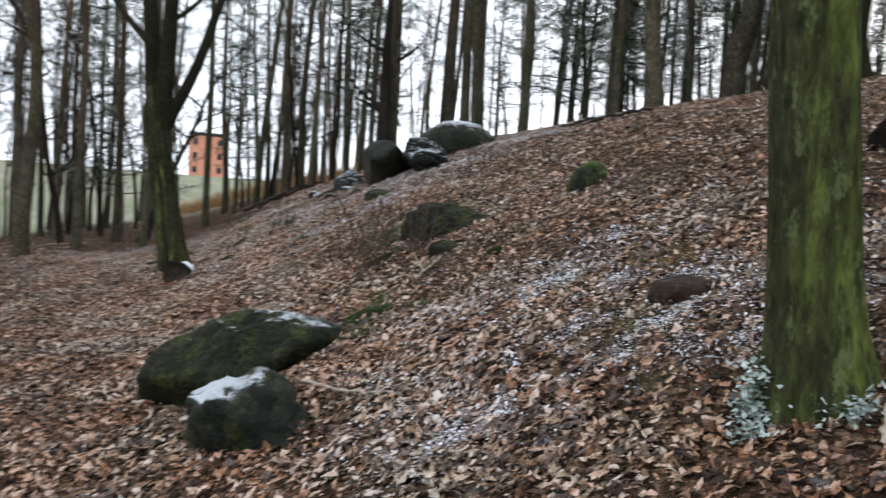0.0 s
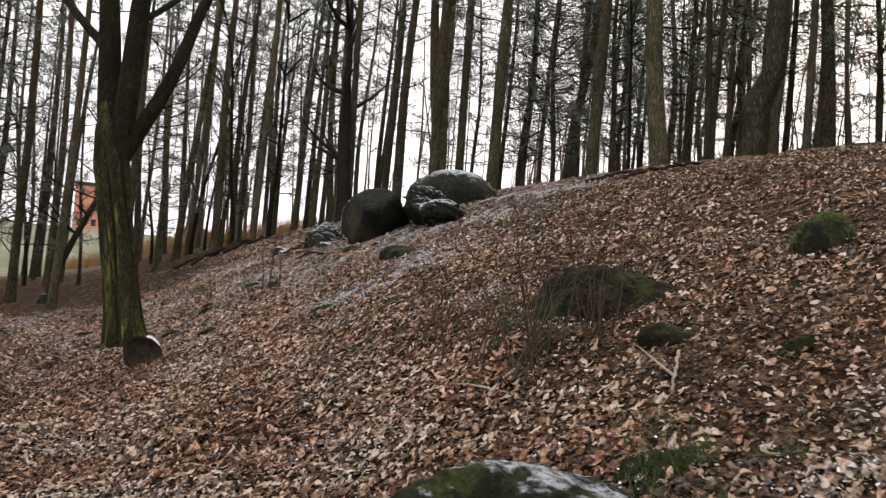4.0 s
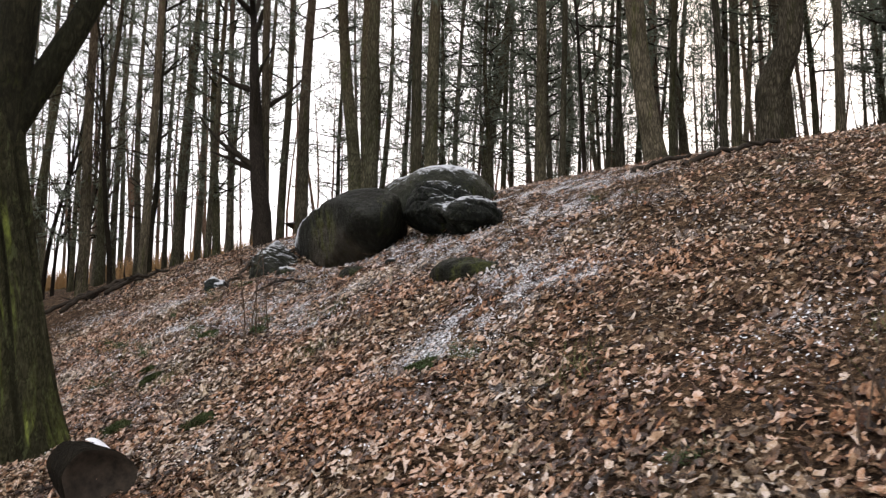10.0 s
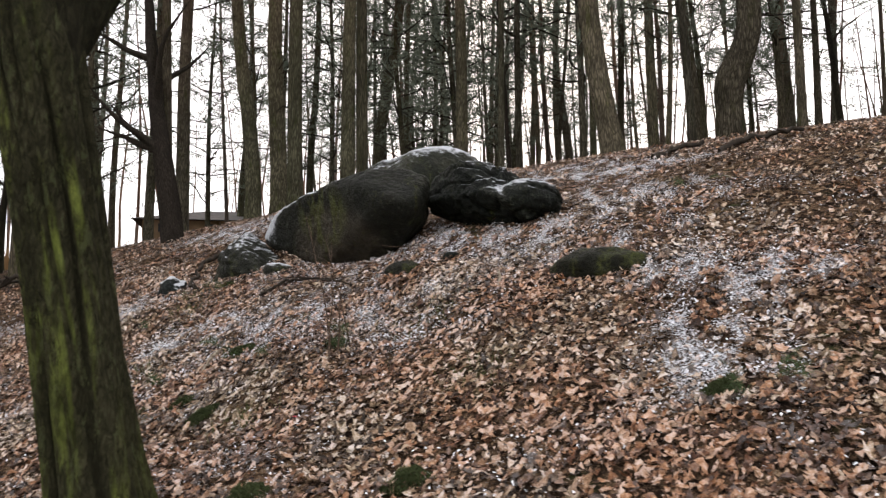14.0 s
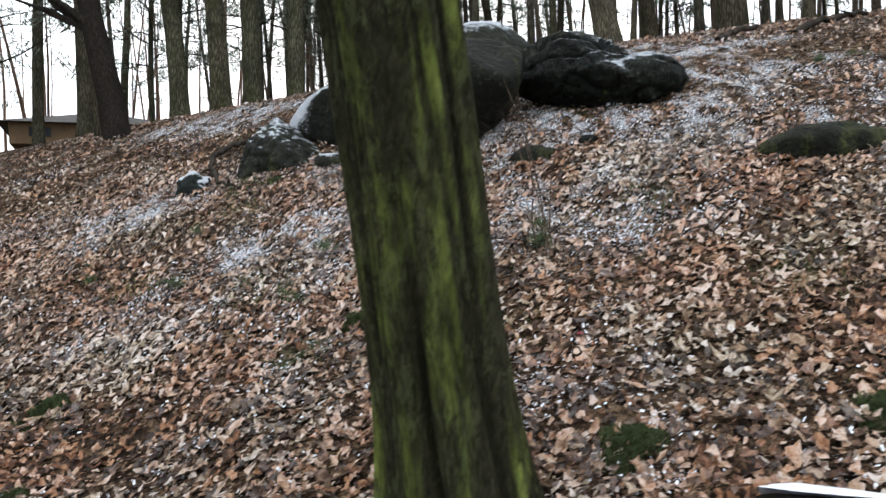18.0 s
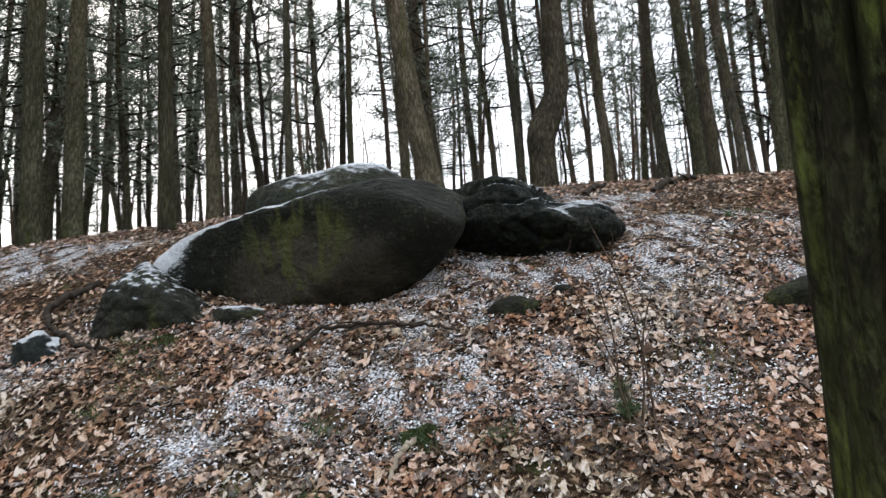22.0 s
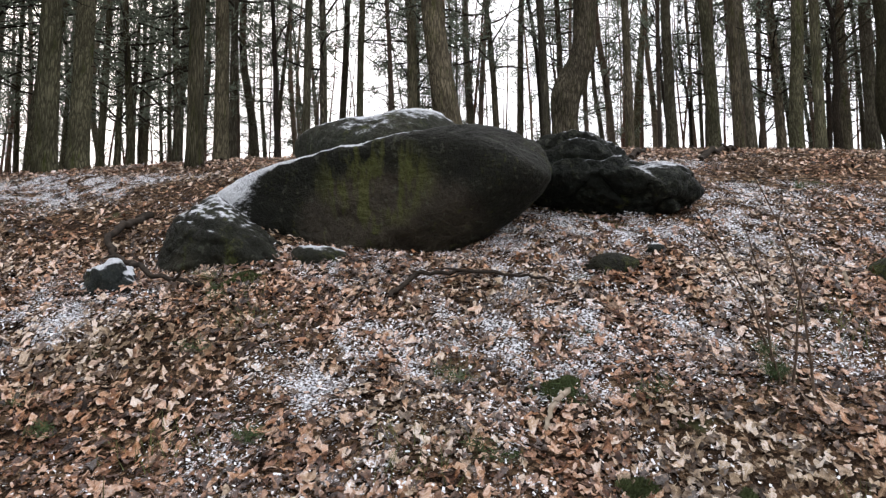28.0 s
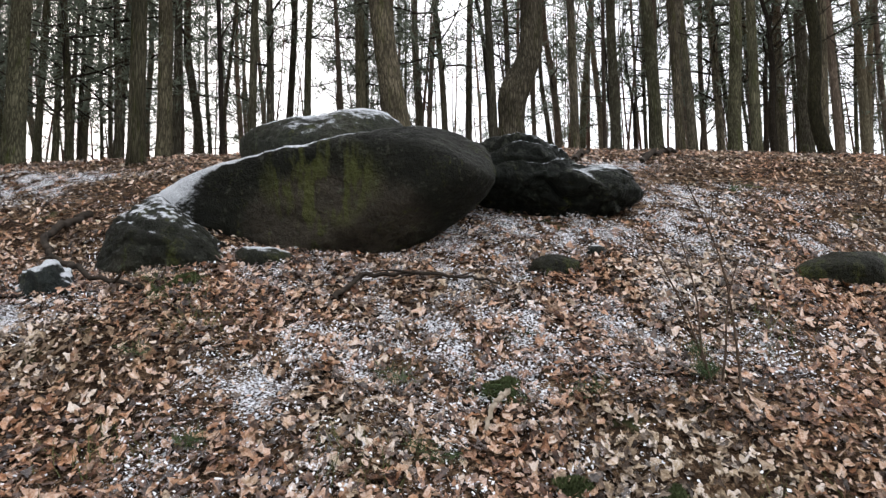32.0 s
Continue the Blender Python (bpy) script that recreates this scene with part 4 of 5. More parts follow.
FOOT_PINES = [(-5.3, 25.4, 0.28), (-1.4, 36.2, 0.42), (5.2, 38, 0.4), (6.4, 31.1, 0.25), (24.7, 12.8, 0.48), (0.4, 24.5, 0.44), (-2.3, 25.5, 0.3), (-10.7, 16.6, 0.5), (-11.1, 19.9, 0.36), (-12, 24, 0.34), (-15.3, 25.6, 0.36), (-9.2, 25.3, 0.32), (-13.5, 20.5, 0.32), (-9.4, 20.8, 0.28), (16, 9, 0.4), (13.5, 6, 0.4)]
STAND = BROW_PINES + BACK_PINES + FOOT_PINES
LEANING = (-2.4, 24.2)
rng = np.random.default_rng(77)
placed = [(p[0], p[1]) for p in STAND] + [(-4.5, 12.1), (3.57, 1.27), (7.9, 18.2), (6.1, 19.9), (8.5, 12.2), LEANING]


def scatter(count, us, vs, gap):
    out = []
    while len(out) < count:
        u, v = rng.uniform(*us), rng.uniform(*vs)
        x, y = 0.907 * u - 0.42 * v, 0.42 * u + 0.907 * v
        ride = abs((x - 1.0) * 0.929 + (y + 1.0) * 0.370)          # an open ride through the wood towards the field
        if ride > 1.0 and min(math.hypot(x - a, y - b) for a, b in placed) > gap:
            placed.append((x, y))
            out.append((x, y))
    return out


for i, (x, y, w) in enumerate(STAND):
    m = scaled(x, y, w / 0.50, rng.uniform(0.85, 1.12), rng.uniform(0, 360), (rng.normal(0, 1.2), rng.normal(0, 1.2)))
    if i < 6:
        PINES[i].matrix_basis = m
    elif x < -4.5 or (7 < x < 15 and y < 20) or (i % 2 and x < 3.5):   # pines with small crowns
        grow(SPARSE[i % 3], m)
    else:
        grow(PINES[i % 6], m)
for i, (x, y) in enumerate(scatter(32, (20, 48), (-14, 44), 1.7) + scatter(10, (20, 50), (-24, -12), 2.2) + scatter(10, (18, 34), (-8, 10), 1.4) + scatter(7, (18, 38), (14, 26), 1.3) + scatter(3, (20, 34), (-2, 8), 1.3)):
    k = rng.uniform(0.45, 1.05)
    m = scaled(x, y, k, rng.uniform(0.8, 1.1), rng.uniform(0, 360), (rng.normal(0, 1.3), rng.normal(0, 1.3)))
    if i < 4:
        FAR[i].matrix_basis = m
    else:
        grow(FAR[i % 4], m)
for i, (x, y) in enumerate(scatter(58, (-16, 17), (31, 62), 1.5)):
    m = scaled(x, y, rng.uniform(0.4, 1.0), rng.uniform(0.8, 1.1), rng.uniform(0, 360), (rng.normal(0, 1.5), rng.normal(0, 1.5)))
    if i < 3:
        SPARSE[i].matrix_basis = m
    else:
        grow(SPARSE[i % 3] if i % 3 else PINES[i % 6], m)
for i, (x, y) in enumerate(scatter(22, (18, 40), (-12, 44), 1.4) + scatter(4, (18, 30), (-3, 10), 1.4) + scatter(7, (16, 26), (14, 28), 1.3) + scatter(3, (18, 32), (14, 21), 1.2) + scatter(10, (-14, 12), (27, 50), 2.0)):
    k = rng.uniform(0.75, 1.35)
    m = scaled(x, y, k, k * rng.uniform(0.85, 1.15), rng.uniform(0, 360), (rng.normal(0, 1.5), rng.normal(0, 1.5)))
    if i < 4:
        YOUNG[i].matrix_basis = m
    else:
        grow(YOUNG[i % 4], m)
for i, (x, y) in enumerate(scatter(22, (-8, 9), (24, 46), 1.2) + scatter(16, (14, 34), (-12, 26), 1.2)):
    m = scaled(x, y, rng.uniform(0.7, 1.5), rng.uniform(0.7, 1.1), rng.uniform(0, 360))
    if i < 3:
        THIN[i].matrix_basis = m
    else:
        grow(THIN[i % 3], m)


for i, (x, y) in enumerate([(8.8, 33.4), (7.4, 35.6), (12.6, 34.8)] + scatter(4, (25, 40), (15, 27), 1.2) + scatter(6, (9, 22), (29, 44), 1.2) + scatter(3, (26, 42), (-3, 8), 1.2)):
    grow(YOUNG[i % 4], scaled(x, y, 1.1 + 0.08 * (i % 4), 1.0 + 0.06 * (i % 3), 47 * i))


def bent_pine(x, y, seed, way, heights, shift, girth, swell, crown, label, bark):
    """A pine whose trunk wanders sideways by the given shifts on its way up; swell widens it at the same heights."""
    tree = new("pine_tree")
    tree.matrix_basis = pose(x, y, gz(x, y))
    rng = np.random.default_rng(seed)
    zs = np.concatenate([np.linspace(-0.6, 5, 29), np.linspace(5.8, 20, 14)])
    hs, off, fat = (np.array(q, float) for q in (heights, shift, swell))
    off, fat = np.interp(zs, hs, off), np.interp(zs, hs, fat)
    for _ in range(2):
        off = np.convolve(np.pad(off, 1, "edge"), (0.25, 0.5, 0.25), "valid")
    axis = np.stack([way[0] * off, way[1] * off, zs], -1)
    rad = girth / 2 * fat * (0.12 + 0.88 * np.clip(1 - zs / 20, 0, 1) ** 0.7)
    t = Tubes()
    t.add(axis, rad, 18, 0.05, seed)
    part("trunk", t.mesh("trunk", bark), tree)
    t, tufts = Tubes(), []
    count = crown
    for b in range(count):
        z = 5.5 + 14 * b / count
        th = b * 2.4
        p = sway((np.interp(z, zs, axis[:, 0]), np.interp(z, zs, axis[:, 1]), z), (math.cos(th), math.sin(th), 0.2), rng.uniform(1, 2.8), 6, rng, 0.16, 0.03)
        t.add(p, np.linspace(0.04, 0.008, 7), 4)
        tufts += [q + rng.normal(0, 0.24, 3) * (1, 1, 0.5) for q in p[2:] for _ in range(3)]
    limbs = tagged(part("bough", t.mesh("bough", BARK_DARK), tree), kind="stuff")
    v, f = needles(np.array(tufts), rng, 11, 0.26, 0.018)
    tagged(part("crown", mesh_np("crown", v, f, None, NEEDLE, smooth=False), limbs), kind="stuff")
    return tagged(tree, label, "pine tree")


bent_pine(7.85, 18.2, 9, (0.46, -0.89), (-0.6, 0, 0.6, 1.15, 1.5, 1.85, 2.3, 4, 7, 12, 20), (-0.05, 0, -0.02, -0.02, 0.14, 0.36, 0.47, 0.47, 0.40, 0.25, 0.2), 0.56, (1.35, 1.12, 0.98, 1.16, 1.12, 0.98, 0.95, 0.92, 0.95, 1, 1), 30, "thick pine with a crooked foot on the brow of the hill", BARK_PINE)
bent_pine(6.15, 19.95, 19, (-0.46, 0.89), (-0.6, 0, 0.6, 1.2, 2, 3, 5, 8, 12, 20), (-0.12, 0, 0.10, 0.21, 0.34, 0.46, 0.62, 0.85, 1.1, 1.4), 0.50, (1.4, 1.15, 1, 1, 1, 1, 1, 1, 1, 1), 26, "thick green-barked pine whose trunk leans in a slow curve", BARK_PINE)
bent_pine(8.53, 12.18, 29, (-0.55, 0.83), (-0.6, 0, 0.5, 1.0, 1.6, 2.4, 3.2, 4.2, 5.5, 8, 20), (-0.18, 0, 0.18, 0.24, 0.16, 0.10, 0.20, 0.26, 0.16, 0.3, 0.6), 0.24, (1.5, 1.15, 1, 1, 1, 1, 1, 1, 1, 1, 1), 12, "slender dark tree with a snaking stem on the brow", BARK_LIMB)
slant = bare_tree(10.0, 0.46, 233, limbs=12)
slant.name = "leaning_tree"
slant.matrix_basis = Matrix.Translation((*LEANING, gz(*LEANING))) @ Matrix.Rotation(radians(16), 4, Vector((-0.63, -0.78, 0)))
tagged(slant, "leaning dark tree on the crest beside the boulders", "tree")



def twigs_on(lines, rng, count, low, high, thick=0.008):
    w = Tubes()
    for _ in range(count):
        p = lines[rng.integers(len(lines))]
        s = p[rng.integers(len(p) // 3, len(p))]
        w.add(sway(s, rng.normal(0, 1, 3) + (0, 0, 0.4), rng.uniform(low, high), 6, rng, 0.2, 0.02), np.linspace(thick, 0.003, 7), 3)
    return w


def forked_tree(x, y):
    """The broadleaf tree at the foot of the slope: mossy fluted trunk, two stems and a long limb."""
    tree = new("forked_tree")
    tree.matrix_basis = pose(x, y, gz(x, y))
    rng = np.random.default_rng(31)
    zs = np.array([-0.5, -0.1, 0.1, 0.3, 0.6, 1.0, 1.5, 2.0, 2.5, 3.0, 3.6])
    axis = np.stack([-0.165 * zs, -0.029 * zs, zs], -1)
    fine = np.linspace(-0.5, 3.6, 100)
    line = np.stack([np.interp(fine, zs, axis[:, k]) for k in range(3)], -1)
    rad = 0.24 * (1 + 0.47 * np.exp(-np.clip(fine + 0.05, 0, 9) / 0.35)) * np.interp(fine, (0, 2.2, 2.7, 3.2, 3.6), (1, 0.97, 1.02, 0.80, 0.30))
    t = Tubes()
    t.add(line, rad, 150)
    turn = np.arange(150) * 2 * math.pi / 150
    up = fine[:, None]
    fold = np.zeros((len(fine), 150))
    for k, ph, deep, drift, wave in ((4, 0.6, 0.14, 0.5, 1.3), (7, 2.1, 0.15, 0.9, 2.1), (12, 4.0, 0.10, 0.8, 3.1), (19, 1.0, 0.05, 1.2, 4.3)):
        s = np.abs(np.sin(0.5 * (k * turn[None] + ph + drift * np.sin(up * wave + k) + 0.35 * up)))
        fold += deep * (np.sqrt(s) - 0.8) * (1 + 0.4 * np.sin(2.3 * up + 3 * turn[None] + k))
    body = t.v[0].reshape(len(fine), 150, 3)
    t.v[0] = (line[:, None] + (body - line[:, None]) * (1 + fold)[..., None]).reshape(-1, 3)
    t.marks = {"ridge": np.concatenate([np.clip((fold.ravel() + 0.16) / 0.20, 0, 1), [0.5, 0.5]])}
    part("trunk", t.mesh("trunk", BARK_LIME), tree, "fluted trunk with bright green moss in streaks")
    lines = []
    for name, start, way, length, r0, up in (("stem", (-0.43, -0.07, 2.35), (-0.12, 0.06, 1), 9.0, 0.195, 0.01), ("stem", (-0.40, -0.07, 2.4), (0.10, -0.02, 1), 8.5, 0.18, 0.01),
                                             ("limb", (-0.50, -0.09, 2.42), (0.52, 0.02, 0.95), 5.7, 0.135, 0.02), ("limb", (-0.70, 0.08, 4.4), (-0.85, 0.1, 0.75), 4.6, 0.075, 0.03),
                                             ("limb", (-0.16, -0.12, 4.9), (0.65, 0.3, 0.55), 3.6, 0.05, 0.02)):
        p = sway(start, way, length, 16, rng, 0.035, up)
        lines.append(p)
        t = Tubes()
        t.add(p, r0 * np.linspace(1, 0.12, 17) ** 0.8, 10, 0.04, 3)
        part(name, t.mesh(name, BARK_LIMB), tree)
    tagged(part("twig", twigs_on(lines, rng, 150, 0.4, 1.6).mesh("twig", BARK_DARK), tree), kind="stuff")
    return tagged(tree, "forked broadleaf tree with a mossy fluted trunk and bare limbs", "tree")


forked_tree(-4.5, 12.115)


def mossy_tree(x, y):
    """The thick green trunk beside the path at the start."""
    tree = new("mossy_tree")
    tree.matrix_basis = pose(x, y, gz(x, y))
    fine = np.linspace(-0.5, 7.0, 90)
    line = np.stack([-0.085 * fine, -0.02 * fine, fine], -1)
    rad = 0.188 * (1 + 0.22 * np.exp(-np.clip(fine, 0, 9) / 0.30) - 0.02 * fine)
    t = Tubes()
    t.add(line, rad, 96, 0.05, 12)
    turn = np.arange(96) * 2 * math.pi / 96
    root = sum(np.exp(12 * (np.cos(turn - a) - 1)) * k for a, k in ((0.5, 0.8), (1.9, 0.6), (3.35, 1.5), (4.45, 1.1), (5.55, 1.6)))
    swell = 1 + root[None] * np.exp(-np.clip(fine + 0.25, 0, 9) / 0.22)[:, None] + 0.05 * np.sin(3 * turn + 0.9)[None] + 0.03 * np.sin(5 * turn[None] + 1.7 * fine[:, None])
    body = t.v[0].reshape(len(fine), 96, 3)
    t.v[0] = (line[:, None] + (body - line[:, None]) * swell[..., None]).reshape(-1, 3)
    part("trunk", t.mesh("trunk", BARK_GREEN), tree)
    rng = np.random.default_rng(5)
    lines = [sway(line[-1] - (0, 0, 0.2), (math.cos(a), math.sin(a), 1.4), 6, 12, rng, 0.05, 0.02) for a in (0.3, 2.2, 4.2)]
    for p in lines:
        t = Tubes()
        t.add(p, 0.14 * np.linspace(1, 0.12, 13), 9)
        part("limb", t.mesh("limb", BARK_GREEN), tree)
    tagged(part("twig", twigs_on(lines, rng, 60, 0.5, 1.6).mesh("twig", BARK_DARK), tree), kind="stuff")
    return tagged(tree, "thick straight trunk covered in green algae beside the path", "tree")


mossy_tree(3.40, 1.0)


def far_wood(seed, count, bearings, reach):
    """The back of the wood: slim stems with ragged branches and needles, too far off to count."""
    rng = np.random.default_rng(seed)
    stems, tufts = Tubes(), []
    for _ in range(count):
        a, r = radians(rng.uniform(*bearings)), rng.uniform(*reach)
        x, y = r * math.cos(a) - 3, r * math.sin(a) + 12
        h = rng.uniform(11, 19)
        p = sway((x, y, gz(x, y) - 0.3), (rng.normal(0, 0.05), rng.normal(0, 0.05), 1), h, 7, rng, 0.03, 0.01)
        stems.add(p, rng.uniform(0.05, 0.13) * np.linspace(1.1, 0.25, 8), 4)
        for _ in range(9):
            b = p[rng.integers(2, 8)]
            th = rng.uniform(0, 6.283)
            q = sway(b, (math.cos(th), math.sin(th), rng.uniform(-0.1, 0.5)), rng.uniform(0.8, 2.4), 4, rng, 0.2)
            stems.add(q, np.linspace(0.03, 0.012, 5), 3)
            tufts += [w + rng.normal(0, 0.3, 3) for w in q[2:]]
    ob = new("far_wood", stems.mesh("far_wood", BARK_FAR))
    tagged(ob, "thin grey-brown stems at the back of the wood", "woods", kind="stuff")
    v, f = needles(np.array(tufts), rng, 7, 0.45, 0.031)
    ob = new("far_foliage", mesh_np("far_foliage", v, f, None, NEEDLE, smooth=False))
    tagged(ob, "grey-green pine foliage at the back of the wood", "foliage", kind="stuff")


far_wood(41, 160, (-12, 66), (40, 72))
far_wood(42, 70, (66, 108), (42, 70))


# ---- buildings in the distance ----
def boxes(name, items, material):
    v, q = [], []
    for (x0, y0, z0), (x1, y1, z1) in items:
        n = len(v)
        v += [(x0, y0, z0), (x1, y0, z0), (x1, y1, z0), (x0, y1, z0), (x0, y0, z1), (x1, y0, z1), (x1, y1, z1), (x0, y1, z1)]
        q += [[n + i for i in f] for f in ((3, 2, 1, 0), (4, 5, 6, 7), (0, 1, 5, 4), (1, 2, 6, 5), (2, 3, 7, 6), (3, 0, 4, 7))]
    return mesh_np(name, v, None, q, material, smooth=False)


def block(name, x, y, turn, w, d, h, wall, label, floors, bays, roof=0.6, hip=0.0):
    b = new(name)
    b.matrix_basis = pose(x, y, gz(x, y) - 0.3, 0, 0, turn)
    part("wall", boxes("wall", [((-w / 2, -d / 2, 0), (w / 2, d / 2, h))], wall), b)
    if hip:
        v = [(-w / 2 - 0.5, -d / 2 - 0.5, h), (w / 2 + 0.5, -d / 2 - 0.5, h), (w / 2 + 0.5, d / 2 + 0.5, h), (-w / 2 - 0.5, d / 2 + 0.5, h), (-w / 2 + d / 2, 0, h + hip), (w / 2 - d / 2, 0, h + hip)]
        part("roof", mesh_np("roof", v, [(1, 2, 5), (3, 0, 4)], [(0, 1, 5, 4), (2, 3, 4, 5), (3, 2, 1, 0)], ROOF, smooth=False), b)
    else:
        part("roof", boxes("roof", [((-w / 2 - 0.2, -d / 2 - 0.2, h), (w / 2 + 0.2, d / 2 + 0.2, h + roof))], ROOF), b)
    pw, fh = w / bays, h / floors
    pane = boxes("window", [((-pw * 0.18, -0.08, 0), (pw * 0.18, 0.05, min(fh * 0.45, 1.1)))], PANE)
    for i in range(bays):
        for j in range(floors):
            part("window", pane, b).location = (-w / 2 + pw * (i + 0.5), -d / 2, fh * (j + 0.35))
    return tagged(b, label, "building")


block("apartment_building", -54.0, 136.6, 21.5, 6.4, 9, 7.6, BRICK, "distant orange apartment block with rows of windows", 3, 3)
block("house", 4.5, 52.3, -14, 7.8, 6, 5.55 - gz(4.5, 52.3) + 0.3, OCHRE, "long ochre house with a low dark roof beyond the wood", 1, 3, hip=0.95)
block("shed", -21.0, 80.0, 14, 3.4, 3, 2.2, PALE, "low pale outbuilding beyond the field", 1, 3, hip=1.2)


# dry reeds along the far edge of the wood
def reeds(x0, y0, x1, y1, n, seed):
    rng = np.random.default_rng(seed)
    t = rng.random(n)
    x, y = x0 + (x1 - x0) * t + rng.normal(0, 0.8, n), y0 + (y1 - y0) * t + rng.normal(0, 0.8, n)
    h = rng.uniform(0.6, 1.5, n)
    z = ground_z(x, y)
    a = rng.uniform(0, 6.283, n)
    w = 0.03
    v = np.stack([np.stack([x - w * np.cos(a), y - w * np.sin(a), z], -1), np.stack([x + w * np.cos(a), y + w * np.sin(a), z], -1),
                  np.stack([x + rng.normal(0, 0.2, n), y + rng.normal(0, 0.2, n), z + h], -1)], 1).reshape(-1, 3)
    ob = new("dry_reeds", mesh_np("dry_reeds", v, np.arange(3 * n).reshape(-1, 3), None, REED, smooth=False))
    tagged(ob, "strip of orange-brown dry reeds along the field", "reeds", kind="stuff")


reeds(-26, 60, -2, 52, 5000, 3)


# ---- ground clutter ----
def stick(name, pts, r0, r1, material, label, forks=0, seed=1, category="stick"):
    """A fallen stick through ground points (x, y, height over the ground)."""
    p = np.array([(x, y, gz(x, y) + h) for x, y, h in pts])
    s = np.linspace(0, len(p) - 1, 6 * len(p))
    line = np.stack([np.interp(s, np.arange(len(p)), p[:, k]) for k in range(3)], -1)
    rng = np.random.default_rng(seed)
    line += rng.normal(0, r0 * 0.35, line.shape)
    thing = new(name)
    thing.matrix_basis = Matrix.Translation(line[0])
    line = line - line[0]
    t = Tubes()
    t.add(line, np.linspace(r0, r1, len(line)), 7)
    part("stem", t.mesh("stem", material), thing)
    for _ in range(forks):
        i = rng.integers(len(line) // 3, len(line) - 2)
        t = Tubes()
        t.add(sway(line[i], rng.normal(0, 1, 3) * (1, 1, 0.25) + (0, 0, 0.2), rng.uniform(0.15, 0.5), 5, rng, 0.15), np.linspace(r1 + 0.003, 0.002, 6), 5)
        part("side_twig", t.mesh("side_twig", material), thing)
    return tagged(thing, label, category)


stick("fallen_branch", [(-2.63, 16.01, 0.02), (-2.35, 15.95, 0.09), (-2.2, 15.6, 0.10), (-2.05, 15.2, 0.08), (-1.9, 14.95, 0.04)], 0.021, 0.008, CUT_WOOD, "thin brown fallen branch arched over the leaves", 4, 2)
stick("fallen_branch", [(-1.85, 19.45, 0.03), (-2.3, 19.2, 0.07), (-2.72, 18.92, 0.10), (-2.85, 18.6, 0.12), (-3.06, 18.0, 0.10), (-3.02, 17.45, 0.03)], 0.042, 0.016, CUT_WOOD, "dark rotten branch bent round a snowy stone", 3, 3)
stick("stick", [(-3.40, 14.44, 0.15), (-3.47, 14.50, 0.12), (-3.55, 14.52, 0.0)], 0.017, 0.012, TWIG_PALE, "pale bleached stick standing out of the leaves", 0, 4)
stick("stick", [(1.34, 5.36, 0.03), (1.25, 5.15, 0.03), (1.14, 4.90, 0.02)], 0.013, 0.008, TWIG_PALE, "pale bare stick lying on the leaves", 1, 5)
stick("stick", [(0.42, 6.08, 0.04), (0.3, 5.92, 0.03), (0.14, 5.74, 0.02)], 0.013, 0.010, TWIG_PALE, "pale bare stick lying on the leaves", 1, 6)
stick("stick", [(-1.22, 13.14, 0.14), (-1.21, 13.13, 0.06), (-1.24, 13.10, 0.0)], 0.012, 0.014, TWIG_PALE, "short pale stump of a stick in the leaves", 0, 7)
stick("fallen_branch", [(0.58, 2.79, 0.03), (0.95, 2.40, 0.04), (1.4, 2.11, 0.03)], 0.016, 0.008, TWIG_PALE, "curved pale branch on the leaves", 1, 8)
stick("fallen_branch", [(3.6, 14.82, 0.04), (4.3, 14.75, 0.07), (5.06, 14.54, 0.10)], 0.05, 0.03, CUT_WOOD, "dark fallen branch along the brow of the hill", 2, 9)
stick("fallen_branch", [(3.2, 15.7, 0.04), (3.7, 15.75, 0.06), (4.3, 15.75, 0.08)], 0.05, 0.03, CUT_WOOD, "dark fallen branch along the brow of the hill", 1, 10)
for i, (x, y, a, ln) in enumerate(((-7.6, 24.9, 0.3, 1.6), (-7.0, 24.7, 0.1, 1.8), (-6.4, 24.8, 0.5, 1.4), (-6.0, 24.6, -0.2, 1.5))):
    stick("fallen_branch", [(x, y, 0.08), (x + ln * 0.5 * math.cos(a), y + ln * 0.5 * math.sin(a), 0.2), (x + ln * math.cos(a), y + ln * math.sin(a), 0.12)], 0.06, 0.03, CUT_WOOD, "branch of a snowy brushwood pile", 3, 20 + i)
stick("stick", [(3.44, 0.40, 0.0), (3.50, 0.50, 0.10), (3.54, 0.60, 0.20)], 0.018, 0.010, TWIG_PALE, "pale split stick leaning beside the mossy trunk", 0, 11)
stick("fallen_branch", [(3.52, 0.34, 0.02), (3.62, 0.40, 0.04), (3.74, 0.50, 0.04)], 0.011, 0.006, TWIG_PALE, "thin pale branch by the roots of a tree", 2, 12)
r2 = np.random.default_rng(12)
for i in range(26):
    u, v = r2.uniform(0.5, 7), r2.uniform(-1, 20)
    x, y, a, ln = 0.907 * u - 0.42 * v, 0.42 * u + 0.907 * v, r2.uniform(0, 6.283), r2.uniform(0.12, 0.4)
    stick("twig", [(x, y, 0.015), (x + ln * 0.5 * math.cos(a), y + ln * 0.5 * math.sin(a), 0.03), (x + ln * math.cos(a + 0.2), y + ln * math.sin(a + 0.2), 0.02)], 0.006, 0.003, TWIG, "short brown twig on the leaves", 1, 40 + i, "twig")


